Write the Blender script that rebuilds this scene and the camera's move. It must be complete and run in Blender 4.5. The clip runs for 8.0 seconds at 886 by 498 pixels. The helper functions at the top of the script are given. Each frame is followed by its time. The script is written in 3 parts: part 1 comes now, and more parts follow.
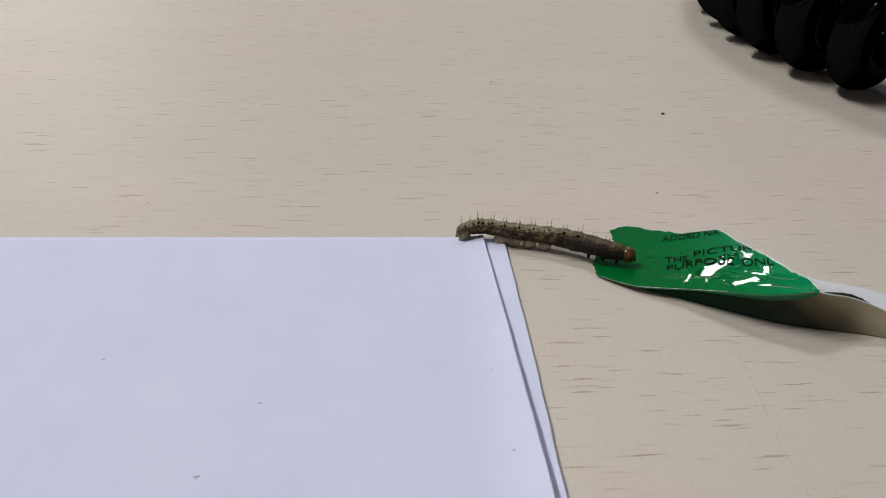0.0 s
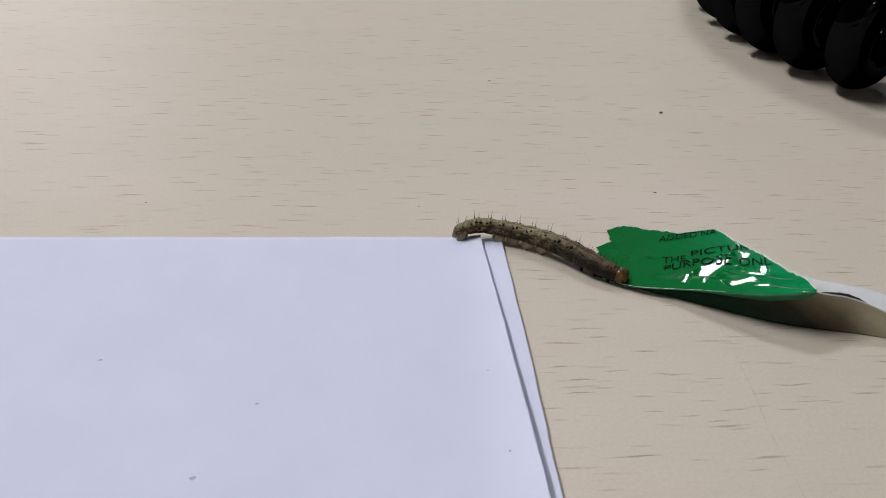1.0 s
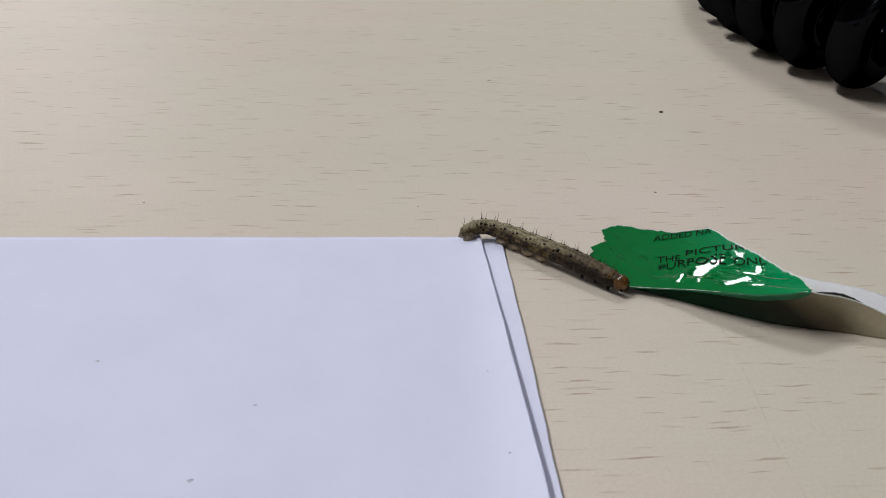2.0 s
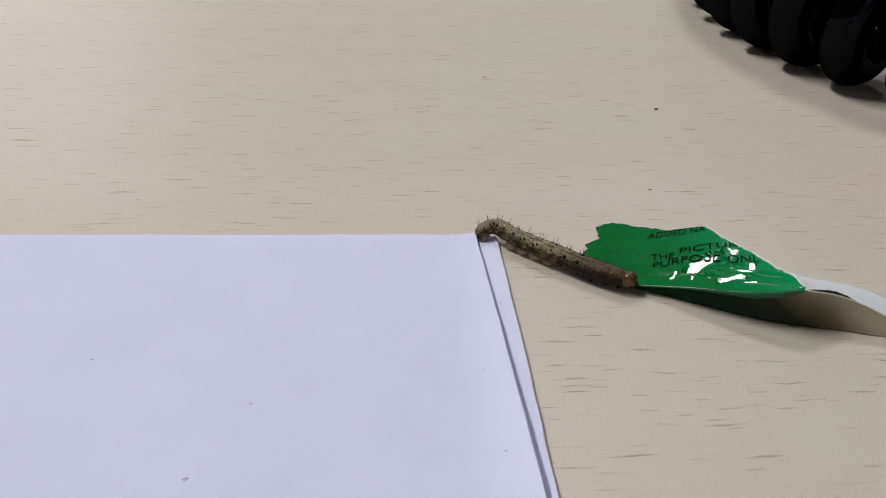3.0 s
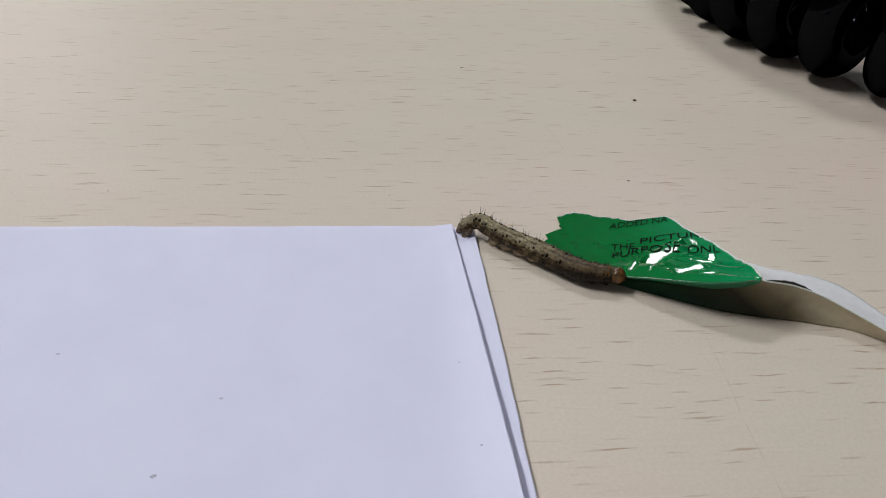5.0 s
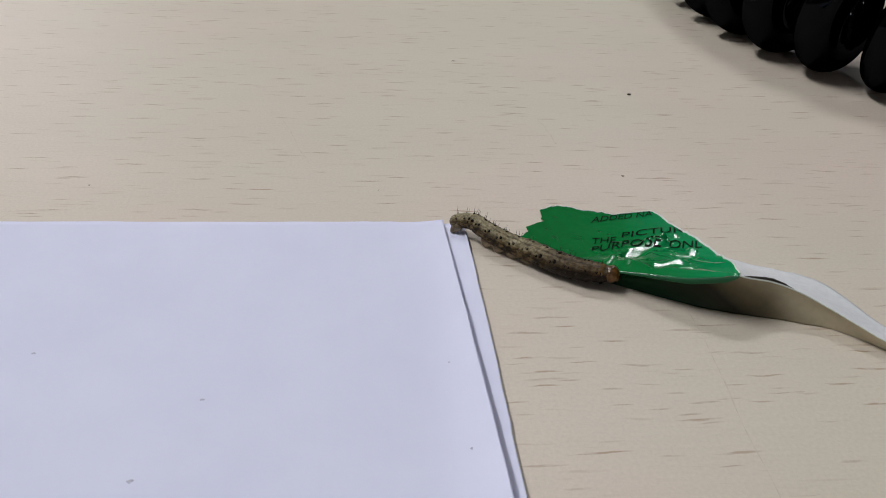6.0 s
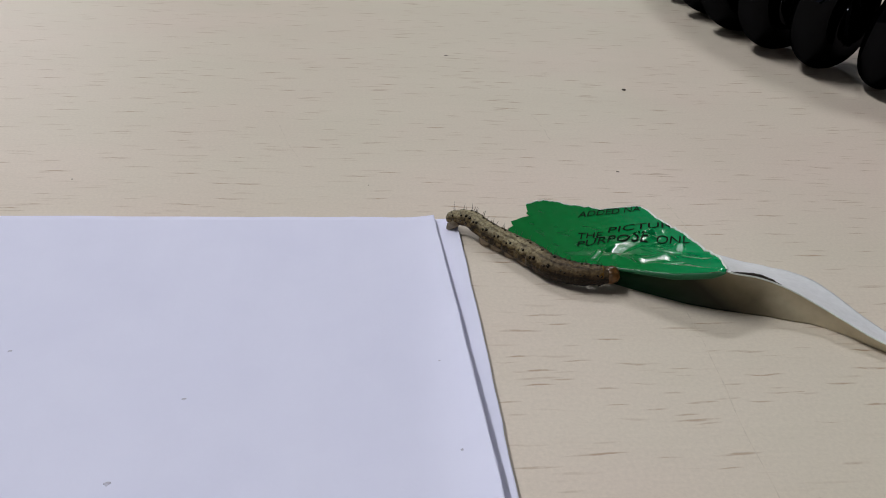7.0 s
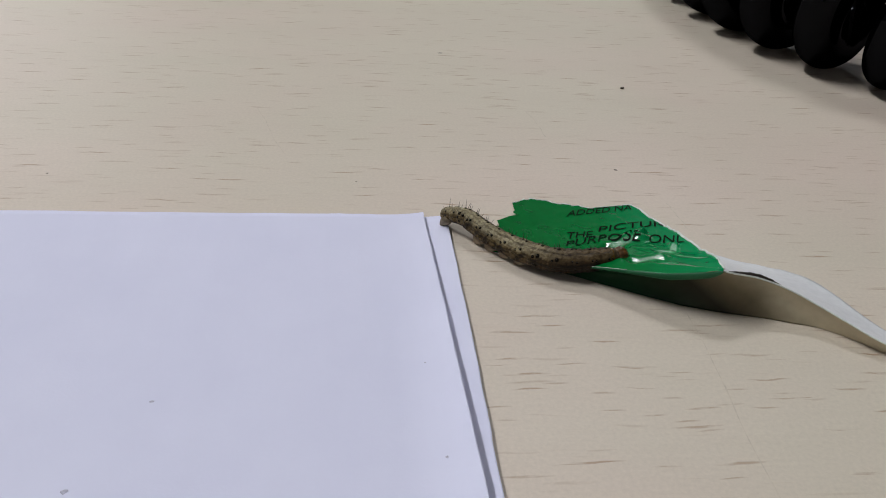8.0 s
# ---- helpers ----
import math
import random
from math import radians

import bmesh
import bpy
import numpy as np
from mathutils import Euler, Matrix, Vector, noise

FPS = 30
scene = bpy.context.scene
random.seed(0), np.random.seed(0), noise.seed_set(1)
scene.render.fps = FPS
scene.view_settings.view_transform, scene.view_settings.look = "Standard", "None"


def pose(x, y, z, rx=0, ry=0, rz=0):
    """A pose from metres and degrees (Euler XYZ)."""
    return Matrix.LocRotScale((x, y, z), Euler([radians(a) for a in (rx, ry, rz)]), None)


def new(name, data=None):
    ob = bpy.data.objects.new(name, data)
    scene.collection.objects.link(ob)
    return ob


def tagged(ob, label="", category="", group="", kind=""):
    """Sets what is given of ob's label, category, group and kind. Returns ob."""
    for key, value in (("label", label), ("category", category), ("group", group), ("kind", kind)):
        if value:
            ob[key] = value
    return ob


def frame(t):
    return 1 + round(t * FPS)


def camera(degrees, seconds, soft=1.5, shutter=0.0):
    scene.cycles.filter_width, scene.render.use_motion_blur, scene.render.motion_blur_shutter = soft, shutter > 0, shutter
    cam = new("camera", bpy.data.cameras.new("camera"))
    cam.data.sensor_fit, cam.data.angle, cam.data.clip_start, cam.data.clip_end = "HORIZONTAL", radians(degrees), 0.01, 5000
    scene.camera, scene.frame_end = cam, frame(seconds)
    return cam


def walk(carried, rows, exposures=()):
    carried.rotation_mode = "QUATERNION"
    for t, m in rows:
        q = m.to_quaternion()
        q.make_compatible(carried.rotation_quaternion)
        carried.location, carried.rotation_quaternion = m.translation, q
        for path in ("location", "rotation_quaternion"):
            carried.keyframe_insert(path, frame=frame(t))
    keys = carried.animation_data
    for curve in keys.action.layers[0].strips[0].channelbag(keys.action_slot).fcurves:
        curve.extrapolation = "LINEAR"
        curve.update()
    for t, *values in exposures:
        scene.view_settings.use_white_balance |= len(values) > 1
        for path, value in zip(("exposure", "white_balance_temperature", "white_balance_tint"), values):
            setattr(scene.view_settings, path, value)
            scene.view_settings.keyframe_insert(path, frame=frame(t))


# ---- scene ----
cam = camera(52.0, 8.0, soft=1.0)


def film_path():
    walk(cam, [
        (0.0, pose(-0.0173, -0.13306, 0.07, 62.04, -1.87, -3.47)),
        (0.5, pose(-0.0172, -0.133, 0.07061, 61.811, -1.943, -3.552)),
        (1.0, pose(-0.01693, -0.13291, 0.07049, 61.838, -1.9, -3.475)),
        (1.5, pose(-0.01676, -0.13254, 0.07022, 61.851, -1.852, -3.449)),
        (3.0, pose(-0.01699, -0.13197, 0.07034, 61.584, -2.054, -3.825)),
        (3.5, pose(-0.01672, -0.13209, 0.07029, 61.506, -2.133, -4.078)),
        (4.0, pose(-0.01666, -0.13179, 0.07003, 61.448, -2.278, -4.414)),
        (4.5, pose(-0.01649, -0.13134, 0.06956, 61.378, -2.42, -4.734)),
        (6.0, pose(-0.01545, -0.12729, 0.0675, 60.981, -2.881, -5.324)),
        (6.5, pose(-0.01509, -0.12591, 0.06622, 61.013, -3.021, -5.507)),
        (7.0, pose(-0.01476, -0.12479, 0.06548, 60.976, -3.194, -5.623)),
        (7.5, pose(-0.01376, -0.12322, 0.06374, 61.201, -3.256, -5.59)),
        (8.0, pose(-0.01274, -0.1205, 0.06138, 61.522, -3.504, -5.549)),
    ], exposures=((0.0, 0.02), (1.5, 0.06), (4.0, 0.05), (6.5, 0.0), (8.0, -0.04)))


film_path()

# ---------------------------------------------------------------- world and lamps
world = bpy.data.worlds.new("room_air")
world.use_nodes = True
world.node_tree.nodes["Background"].inputs[0].default_value = (0.8, 0.85, 1.0, 1)
world.node_tree.nodes["Background"].inputs[1].default_value = 0.05
scene.world = world

CEILING = 1.95          # above the table top
# unseen ceiling lights of the office, far three added for glints and sheen: x, y, watts, length, width, quarter turns
LAMPS = [(-1.1, 0.4, 31.0, 1.2, 0.2, 1), (0.3, 1.5, 15.0, 0.8, 0.12, 0), (2.6, 5.6, 16.0, 1.2, 0.2, 1), (-2.0, 5.0, 54.0, 1.2, 0.2, 0), (-1.5, -4.8, 30.0, 0.4, 0.16, 0)]
for x, y, watts, length, width, quarter in LAMPS:
    data = bpy.data.lights.new("ceiling_tube", "AREA")
    data.shape, data.size, data.size_y = "RECTANGLE", length, width
    data.energy, data.color = watts, (0.97, 0.985, 1.0)
    lamp = new("ceiling_tube", data)
    lamp.matrix_world = pose(x, y, CEILING - 0.08, 0, 0, 90 * quarter)


# ---------------------------------------------------------------- materials
def shader(name):
    m = bpy.data.materials.new(name)
    m.use_nodes = True
    nodes, links = m.node_tree.nodes, m.node_tree.links
    return m, nodes, links, nodes["Principled BSDF"]


def coords(nodes, links, scale, turn=0.0, kind="Object"):
    tc, mp = nodes.new("ShaderNodeTexCoord"), nodes.new("ShaderNodeMapping")
    mp.inputs["Scale"].default_value = scale
    mp.inputs["Rotation"].default_value = (0, 0, turn)
    links.new(tc.outputs[kind], mp.inputs["Vector"])
    return mp.outputs["Vector"]


def noise_tex(nodes, links, vec, scale, detail=4.0, rough=0.55):
    n = nodes.new("ShaderNodeTexNoise")
    n.inputs["Scale"].default_value, n.inputs["Detail"].default_value = scale, detail
    n.inputs["Roughness"].default_value = rough
    if vec is not None:
        links.new(vec, n.inputs["Vector"])
    return n.outputs["Fac"]


def ramp(nodes, links, fac, stops):
    r = nodes.new("ShaderNodeValToRGB")
    while len(r.color_ramp.elements) < len(stops):
        r.color_ramp.elements.new(0.5)
    for e, (p, c) in zip(r.color_ramp.elements, stops):
        e.position, e.color = p, (c if len(c) == 4 else (*c, 1))
    links.new(fac, r.inputs["Fac"])
    return r.outputs["Color"]


def mix(nodes, links, fac, a, b, mode="MIX"):
    m = nodes.new("ShaderNodeMix")
    m.data_type, m.blend_type = "RGBA", mode
    for sock, v in ((m.inputs[0], fac), (m.inputs[6], a), (m.inputs[7], b)):
        if isinstance(v, (int, float)):
            sock.default_value = v
        elif isinstance(v, tuple):
            sock.default_value = (*v, 1)
        else:
            links.new(v, sock)
    return m.outputs[2]


def maths(nodes, links, op, a, b=0.0):
    m = nodes.new("ShaderNodeMath")
    m.operation = op
    for sock, v in zip(m.inputs, (a, b)):
        if isinstance(v, (int, float)):
            sock.default_value = v
        else:
            links.new(v, sock)
    return m.outputs[0]


def bump(nodes, links, bsdf, height, strength, distance):
    b = nodes.new("ShaderNodeBump")
    b.inputs["Strength"].default_value, b.inputs["Distance"].default_value = strength, distance
    links.new(height, b.inputs["Height"])
    links.new(b.outputs["Normal"], bsdf.inputs["Normal"])


def plain(name, colour, rough=0.5, metal=0.0, vary=0.12, scale=400.0, relief=0.0):
    m, nodes, links, bsdf = shader(name)
    v = coords(nodes, links, (1, 1, 1))
    f = noise_tex(nodes, links, v, scale)
    lo, hi = [tuple(min(1.0, c * k) for c in colour) for k in (1 - vary, 1 + vary)]
    links.new(ramp(nodes, links, f, [(0.3, lo), (0.7, hi)]), bsdf.inputs["Base Color"])
    bsdf.inputs["Roughness"].default_value, bsdf.inputs["Metallic"].default_value = rough, metal
    if relief:
        bump(nodes, links, bsdf, noise_tex(nodes, links, v, scale * 1.7), 0.6, relief)
    return m


def beech_laminate():
    """Pale beech print: short brown flecks that run along x, faint bands, low sheen."""
    m, nodes, links, bsdf = shader("beech_laminate")
    base = coords(nodes, links, (1, 1, 1))
    warp = nodes.new("ShaderNodeTexNoise")
    warp.inputs["Scale"].default_value, warp.inputs["Detail"].default_value = 28.0, 2.0
    links.new(base, warp.inputs["Vector"])
    sub = nodes.new("ShaderNodeVectorMath")
    sub.operation = "MULTIPLY_ADD"
    links.new(warp.outputs["Color"], sub.inputs[0])
    sub.inputs[1].default_value, sub.inputs[2].default_value = (0.0, 0.004, 0.0), (0, -0.002, 0)
    add = nodes.new("ShaderNodeVectorMath")
    links.new(base, add.inputs[0])
    links.new(sub.outputs[0], add.inputs[1])
    # fine waver of the grain
    waver = nodes.new("ShaderNodeTexNoise")
    waver.inputs["Scale"].default_value, waver.inputs["Detail"].default_value = 190.0, 2.0
    links.new(base, waver.inputs["Vector"])
    slight = nodes.new("ShaderNodeVectorMath")
    slight.operation = "MULTIPLY_ADD"
    links.new(waver.outputs["Color"], slight.inputs[0])
    slight.inputs[1].default_value = (0.0, 0.0011, 0.0)
    links.new(add.outputs[0], slight.inputs[2])
    vec = slight.outputs[0]

    def flecks(sx, sy, radius, share, seed):
        mp = nodes.new("ShaderNodeMapping")
        mp.inputs["Scale"].default_value, mp.inputs["Location"].default_value = (sx, sy, 1), (seed, seed * 1.7, 0)
        links.new(vec, mp.inputs["Vector"])
        vo = nodes.new("ShaderNodeTexVoronoi")
        vo.voronoi_dimensions, vo.distance = "2D", "MINKOWSKI"
        vo.inputs["Exponent"].default_value = 1.8
        vo.inputs["Scale"].default_value = 1.0
        # every row of cells slides along the grain by its own amount
        row, slid = nodes.new("ShaderNodeSeparateXYZ"), nodes.new("ShaderNodeCombineXYZ")
        links.new(mp.outputs[0], row.inputs[0])
        chance = nodes.new("ShaderNodeTexWhiteNoise")
        chance.noise_dimensions = "1D"
        links.new(maths(nodes, links, "FLOOR", row.outputs[1]), chance.inputs["W"])
        links.new(maths(nodes, links, "ADD", row.outputs[0], maths(nodes, links, "MULTIPLY", chance.outputs["Value"], 9.0)), slid.inputs[0])
        links.new(row.outputs[1], slid.inputs[1])
        links.new(slid.outputs[0], vo.inputs["Vector"])
        sep = nodes.new("ShaderNodeSeparateColor")
        links.new(vo.outputs["Color"], sep.inputs[0])
        near = nodes.new("ShaderNodeMapRange")
        near.inputs[1].default_value, near.inputs[2].default_value = radius, radius * 0.45
        links.new(vo.outputs["Distance"], near.inputs[0])
        kept = nodes.new("ShaderNodeMapRange")
        kept.inputs[1].default_value, kept.inputs[2].default_value = 1 - share, 1 - share * 0.3
        links.new(sep.outputs[0], kept.inputs[0])
        return maths(nodes, links, "MULTIPLY", near.outputs[0], kept.outputs[0])

    a = flecks(46, 520, 0.150, 0.56, 3.1)
    b = flecks(74, 740, 0.140, 0.50, 11.7)
    c = flecks(44, 430, 0.105, 0.50, 7.9)
    dark = maths(nodes, links, "MAXIMUM", maths(nodes, links, "MAXIMUM", a, maths(nodes, links, "MULTIPLY", b, 0.7)), c)
    broken = noise_tex(nodes, links, coords(nodes, links, (420, 1100, 1)), 1.0, 3.0, 0.6)
    dark = maths(nodes, links, "MULTIPLY", dark, ramp(nodes, links, broken, [(0.36, (0.25, 0.25, 0.25)), (0.54, (1, 1, 1))]))
    band = noise_tex(nodes, links, coords(nodes, links, (6, 70, 1)), 1.0, 5.0, 0.6)
    fine = noise_tex(nodes, links, coords(nodes, links, (120, 1500, 1)), 1.0, 3.0, 0.6)
    blot = noise_tex(nodes, links, base, 14.0, 3.0)
    ground = ramp(nodes, links, band, [(0.3, (0.614, 0.531, 0.439)), (0.7, (0.670, 0.585, 0.490))])
    ground = mix(nodes, links, 0.5, ground, ramp(nodes, links, fine, [(0.3, (0.633, 0.550, 0.457)), (0.7, (0.675, 0.593, 0.499))]))
    ground = mix(nodes, links, 0.30, ground, ramp(nodes, links, blot, [(0.38, (0.609, 0.583, 0.464)), (0.62, (0.704, 0.547, 0.492))]))
    grit = noise_tex(nodes, links, base, 1900.0, 3.0, 0.7)
    ground = mix(nodes, links, 0.5, ground, ramp(nodes, links, grit, [(0.3, (0.80, 0.80, 0.80)), (0.7, (1.0, 1.0, 1.0))]), "MULTIPLY")
    col = mix(nodes, links, maths(nodes, links, "MULTIPLY", dark, 0.66), ground, (0.29, 0.165, 0.08))
    links.new(col, bsdf.inputs["Base Color"])
    bsdf.inputs["Roughness"].default_value = 0.5
    bsdf.inputs["Specular IOR Level"].default_value = 0.5
    h = maths(nodes, links, "SUBTRACT", maths(nodes, links, "MULTIPLY", fine, 0.3), dark)
    bump(nodes, links, bsdf, h, 0.15, 0.00004)
    return m


def paper_white():
    m, nodes, links, bsdf = shader("copy_paper")
    v = coords(nodes, links, (1, 1, 1))
    f = noise_tex(nodes, links, v, 60.0, 5.0)
    g = noise_tex(nodes, links, v, 2600.0, 3.0)
    streak = noise_tex(nodes, links, coords(nodes, links, (260, 14, 1)), 1.0, 4.0)
    col = ramp(nodes, links, f, [(0.3, (0.705, 0.71, 0.885)), (0.7, (0.745, 0.75, 0.92))])
    col = mix(nodes, links, maths(nodes, links, "MULTIPLY", streak, 0.12), col, (0.58, 0.57, 0.70))
    links.new(col, bsdf.inputs["Base Color"])
    bsdf.inputs["Roughness"].default_value = 0.85
    bsdf.inputs["Specular IOR Level"].default_value = 0.1
    bump(nodes, links, bsdf, maths(nodes, links, "ADD", g, maths(nodes, links, "MULTIPLY", f, 2.0)), 0.35, 0.00005)
    return m


def film_gloss(name, stops, rough=0.16, wrinkle=0.00025, coat=0.0, spec=0.4, slant=0.0, coat_rough=0.06):
    """Plastic film: print and any painted light or shade run along x (metres from the wrapper's base point), slanting
    with height, fine wrinkles.
    """
    m, nodes, links, bsdf = shader(name)
    v = coords(nodes, links, (1, 1, 1))
    sep = nodes.new("ShaderNodeSeparateXYZ")
    links.new(v, sep.inputs[0])
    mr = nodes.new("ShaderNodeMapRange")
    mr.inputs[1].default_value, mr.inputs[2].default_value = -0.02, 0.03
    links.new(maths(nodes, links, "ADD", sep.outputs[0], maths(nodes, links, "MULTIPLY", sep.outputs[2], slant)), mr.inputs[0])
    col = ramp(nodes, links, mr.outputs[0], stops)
    grain = noise_tex(nodes, links, v, 900.0, 4.0)
    col = mix(nodes, links, maths(nodes, links, "MULTIPLY", grain, 0.25), col, (0.02, 0.04, 0.02), "MULTIPLY")
    links.new(col, bsdf.inputs["Base Color"])
    bsdf.inputs["Roughness"].default_value = rough
    bsdf.inputs["Specular IOR Level"].default_value = spec
    bsdf.inputs["Coat Weight"].default_value, bsdf.inputs["Coat Roughness"].default_value = coat, coat_rough
    bump(nodes, links, bsdf, noise_tex(nodes, links, v, 260.0, 4.0), 0.55, wrinkle)
    return m


def larva_skin():
    """Olive-tan back, mottled brown flank with pale fine lines, chest darker by pigment and painted shade; the pattern
    runs on from ring to ring.
    """
    m, nodes, links, bsdf = shader("larva_skin")
    rest = nodes.new("ShaderNodeAttribute")
    rest.attribute_name = "rest"
    v = rest.outputs["Vector"]                                        # metres along the body, across it and up
    sep = nodes.new("ShaderNodeSeparateXYZ")
    links.new(v, sep.inputs[0])

    def stretched(scale):
        mp = nodes.new("ShaderNodeMapping")
        mp.inputs["Scale"].default_value = scale
        links.new(v, mp.inputs["Vector"])
        return mp.outputs["Vector"]

    y = maths(nodes, links, "ABSOLUTE", sep.outputs[1])
    ang = maths(nodes, links, "ARCTAN2", y, sep.outputs[2])          # 0 on the back, pi under the belly
    speck = noise_tex(nodes, links, v, 2100.0, 5.0, 0.65)
    line = noise_tex(nodes, links, stretched((480, 2000, 2000)), 1.0, 4.0, 0.6)
    patch = noise_tex(nodes, links, stretched((650, 820, 820)), 1.0, 4.0, 0.65)
    a = maths(nodes, links, "ADD", maths(nodes, links, "DIVIDE", ang, math.pi), maths(nodes, links, "MULTIPLY", line, 0.30))
    a = maths(nodes, links, "SUBTRACT", a, 0.15)
    col = ramp(nodes, links, a, [(0.0, (0.15, 0.118, 0.056)), (0.05, (0.36, 0.315, 0.195)), (0.20, (0.325, 0.275, 0.16)), (0.28, (0.17, 0.122, 0.053)),
                                 (0.34, (0.05, 0.034, 0.013)), (0.40, (0.19, 0.135, 0.063)), (0.50, (0.15, 0.102, 0.045)), (0.57, (0.035, 0.023, 0.009)), (0.63, (0.07, 0.05, 0.028)), (0.68, (0.24, 0.185, 0.125))])
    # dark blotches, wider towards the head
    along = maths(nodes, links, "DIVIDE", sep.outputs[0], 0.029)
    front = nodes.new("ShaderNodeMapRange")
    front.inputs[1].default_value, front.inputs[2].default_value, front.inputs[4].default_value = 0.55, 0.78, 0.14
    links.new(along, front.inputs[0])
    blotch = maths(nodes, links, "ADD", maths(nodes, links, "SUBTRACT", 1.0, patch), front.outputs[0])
    col = mix(nodes, links, ramp(nodes, links, a, [(0.12, (0.35, 0.35, 0.35)), (0.32, (0.85, 0.85, 0.85))]), col, ramp(nodes, links, blotch, [(0.44, (1.0, 1.0, 1.0)), (0.50, (0.60, 0.52, 0.40)), (0.57, (0.11, 0.08, 0.045))]), "MULTIPLY")
    col = mix(nodes, links, 0.8, col, ramp(nodes, links, speck, [(0.38, (0.34, 0.28, 0.21)), (0.58, (1.05, 1.05, 1.03))]), "MULTIPLY")
    col = mix(nodes, links, maths(nodes, links, "MULTIPLY", ramp(nodes, links, line, [(0.60, (0, 0, 0)), (0.70, (1, 1, 1))]), 0.35), col, (0.33, 0.27, 0.17))
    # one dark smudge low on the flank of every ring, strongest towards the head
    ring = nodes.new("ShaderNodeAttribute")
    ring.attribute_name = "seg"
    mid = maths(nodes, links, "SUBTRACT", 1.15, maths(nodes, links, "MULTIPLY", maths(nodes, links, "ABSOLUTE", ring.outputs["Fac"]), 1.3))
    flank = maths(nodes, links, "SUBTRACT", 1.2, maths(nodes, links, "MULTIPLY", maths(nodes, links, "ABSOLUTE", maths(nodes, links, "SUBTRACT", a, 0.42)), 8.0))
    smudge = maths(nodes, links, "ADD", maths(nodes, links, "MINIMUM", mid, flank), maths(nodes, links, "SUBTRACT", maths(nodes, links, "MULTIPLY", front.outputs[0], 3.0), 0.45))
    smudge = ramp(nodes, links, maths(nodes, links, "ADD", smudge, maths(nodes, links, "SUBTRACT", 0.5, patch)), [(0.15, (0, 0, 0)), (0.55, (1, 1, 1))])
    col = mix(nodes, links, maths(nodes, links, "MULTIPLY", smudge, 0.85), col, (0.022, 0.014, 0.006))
    # chest multiplied darker: part browner skin, part its shade put into the colour
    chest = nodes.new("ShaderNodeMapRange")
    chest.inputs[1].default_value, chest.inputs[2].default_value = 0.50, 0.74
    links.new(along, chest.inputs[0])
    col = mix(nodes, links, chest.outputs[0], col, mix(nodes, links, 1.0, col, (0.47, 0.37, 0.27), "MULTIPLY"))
    links.new(col, bsdf.inputs["Base Color"])
    bsdf.inputs["Roughness"].default_value = 0.46
    bsdf.inputs["Specular IOR Level"].default_value = 0.26
    bsdf.inputs["Subsurface Weight"].default_value = 0.10
    bsdf.inputs["Subsurface Radius"].default_value = (0.0006, 0.0004, 0.0002)
    bsdf.inputs["Subsurface Scale"].default_value = 0.5
    bump(nodes, links, bsdf, maths(nodes, links, "ADD", speck, maths(nodes, links, "MULTIPLY", line, 1.5)), 0.8, 0.0002)
    return m


def black_plastic():
    """Deep black moulded plastic: almost no body colour under a thin clear gloss with faint smears."""
    m, nodes, links, bsdf = shader("black_plastic")
    body, gloss, both = nodes.new("ShaderNodeBsdfDiffuse"), nodes.new("ShaderNodeBsdfGlossy"), nodes.new("ShaderNodeAddShader")
    v = coords(nodes, links, (1, 1, 1))
    links.new(ramp(nodes, links, noise_tex(nodes, links, v, 60.0), [(0.3, (0.0002, 0.0002, 0.0003)), (0.7, (0.0005, 0.0005, 0.0005))]), body.inputs["Color"])
    gloss.inputs["Color"].default_value = (0.0075, 0.008, 0.0095, 1)
    smear = nodes.new("ShaderNodeMapRange")
    smear.inputs[3].default_value, smear.inputs[4].default_value = 0.03, 0.08
    links.new(noise_tex(nodes, links, v, 150.0), smear.inputs[0])
    links.new(smear.outputs[0], gloss.inputs["Roughness"])
    links.new(body.outputs[0], both.inputs[0])
    links.new(gloss.outputs[0], both.inputs[1])
    links.new(both.outputs[0], nodes["Material Output"].inputs["Surface"])
    nodes.remove(bsdf)
    return m


WOOD, PAPER = beech_laminate(), paper_white()
# brighter green to the right: sheen of the raised film put into the colour
GREEN = film_gloss("green_film", [(0.1, (0.0, 0.155, 0.028)), (0.36, (0.0, 0.19, 0.04)), (0.56, (0.002, 0.29, 0.095))], 0.09, 0.00003, 0.10, coat_rough=0.22)
# left stops darkened for the caterpillar's shadow, held in the colour
LIP = film_gloss("folded_film_edge", [(0.0, (0.004, 0.07, 0.02)), (0.4, (0.02, 0.13, 0.055)), (1.0, (0.07, 0.22, 0.115))], 0.5, 0.00012, 0.0, 0.2)
# green-to-beige print; dark middle and low corner are shade painted into the colour
FRONT = film_gloss("inner_film_shaded", [(0.0, (0.002, 0.045, 0.011)), (0.40, (0.004, 0.036, 0.011)), (0.60, (0.035, 0.033, 0.02)), (0.72, (0.22, 0.18, 0.115)), (0.84, (0.60, 0.52, 0.37)), (1.0, (0.72, 0.64, 0.48))], 0.35, 0.00008, 0.0, 0.15, 1.4)
WHITE = film_gloss("white_film", [(0.0, (0.83, 0.835, 0.87)), (1.0, (0.85, 0.855, 0.89))], 0.4, 0.0001)
INK = plain("black_print", (0.003, 0.009, 0.005), 0.7, 0, 0.2, 900)
INK.node_tree.nodes["Principled BSDF"].inputs["Specular IOR Level"].default_value = 0.03
DARKBROWN = plain("dark_brown", (0.045, 0.035, 0.03), 0.4, 0, 0.3, 900)
TORN = plain("torn_film_core", (0.72, 0.76, 0.72), 0.6, 0, 0.12, 1500)
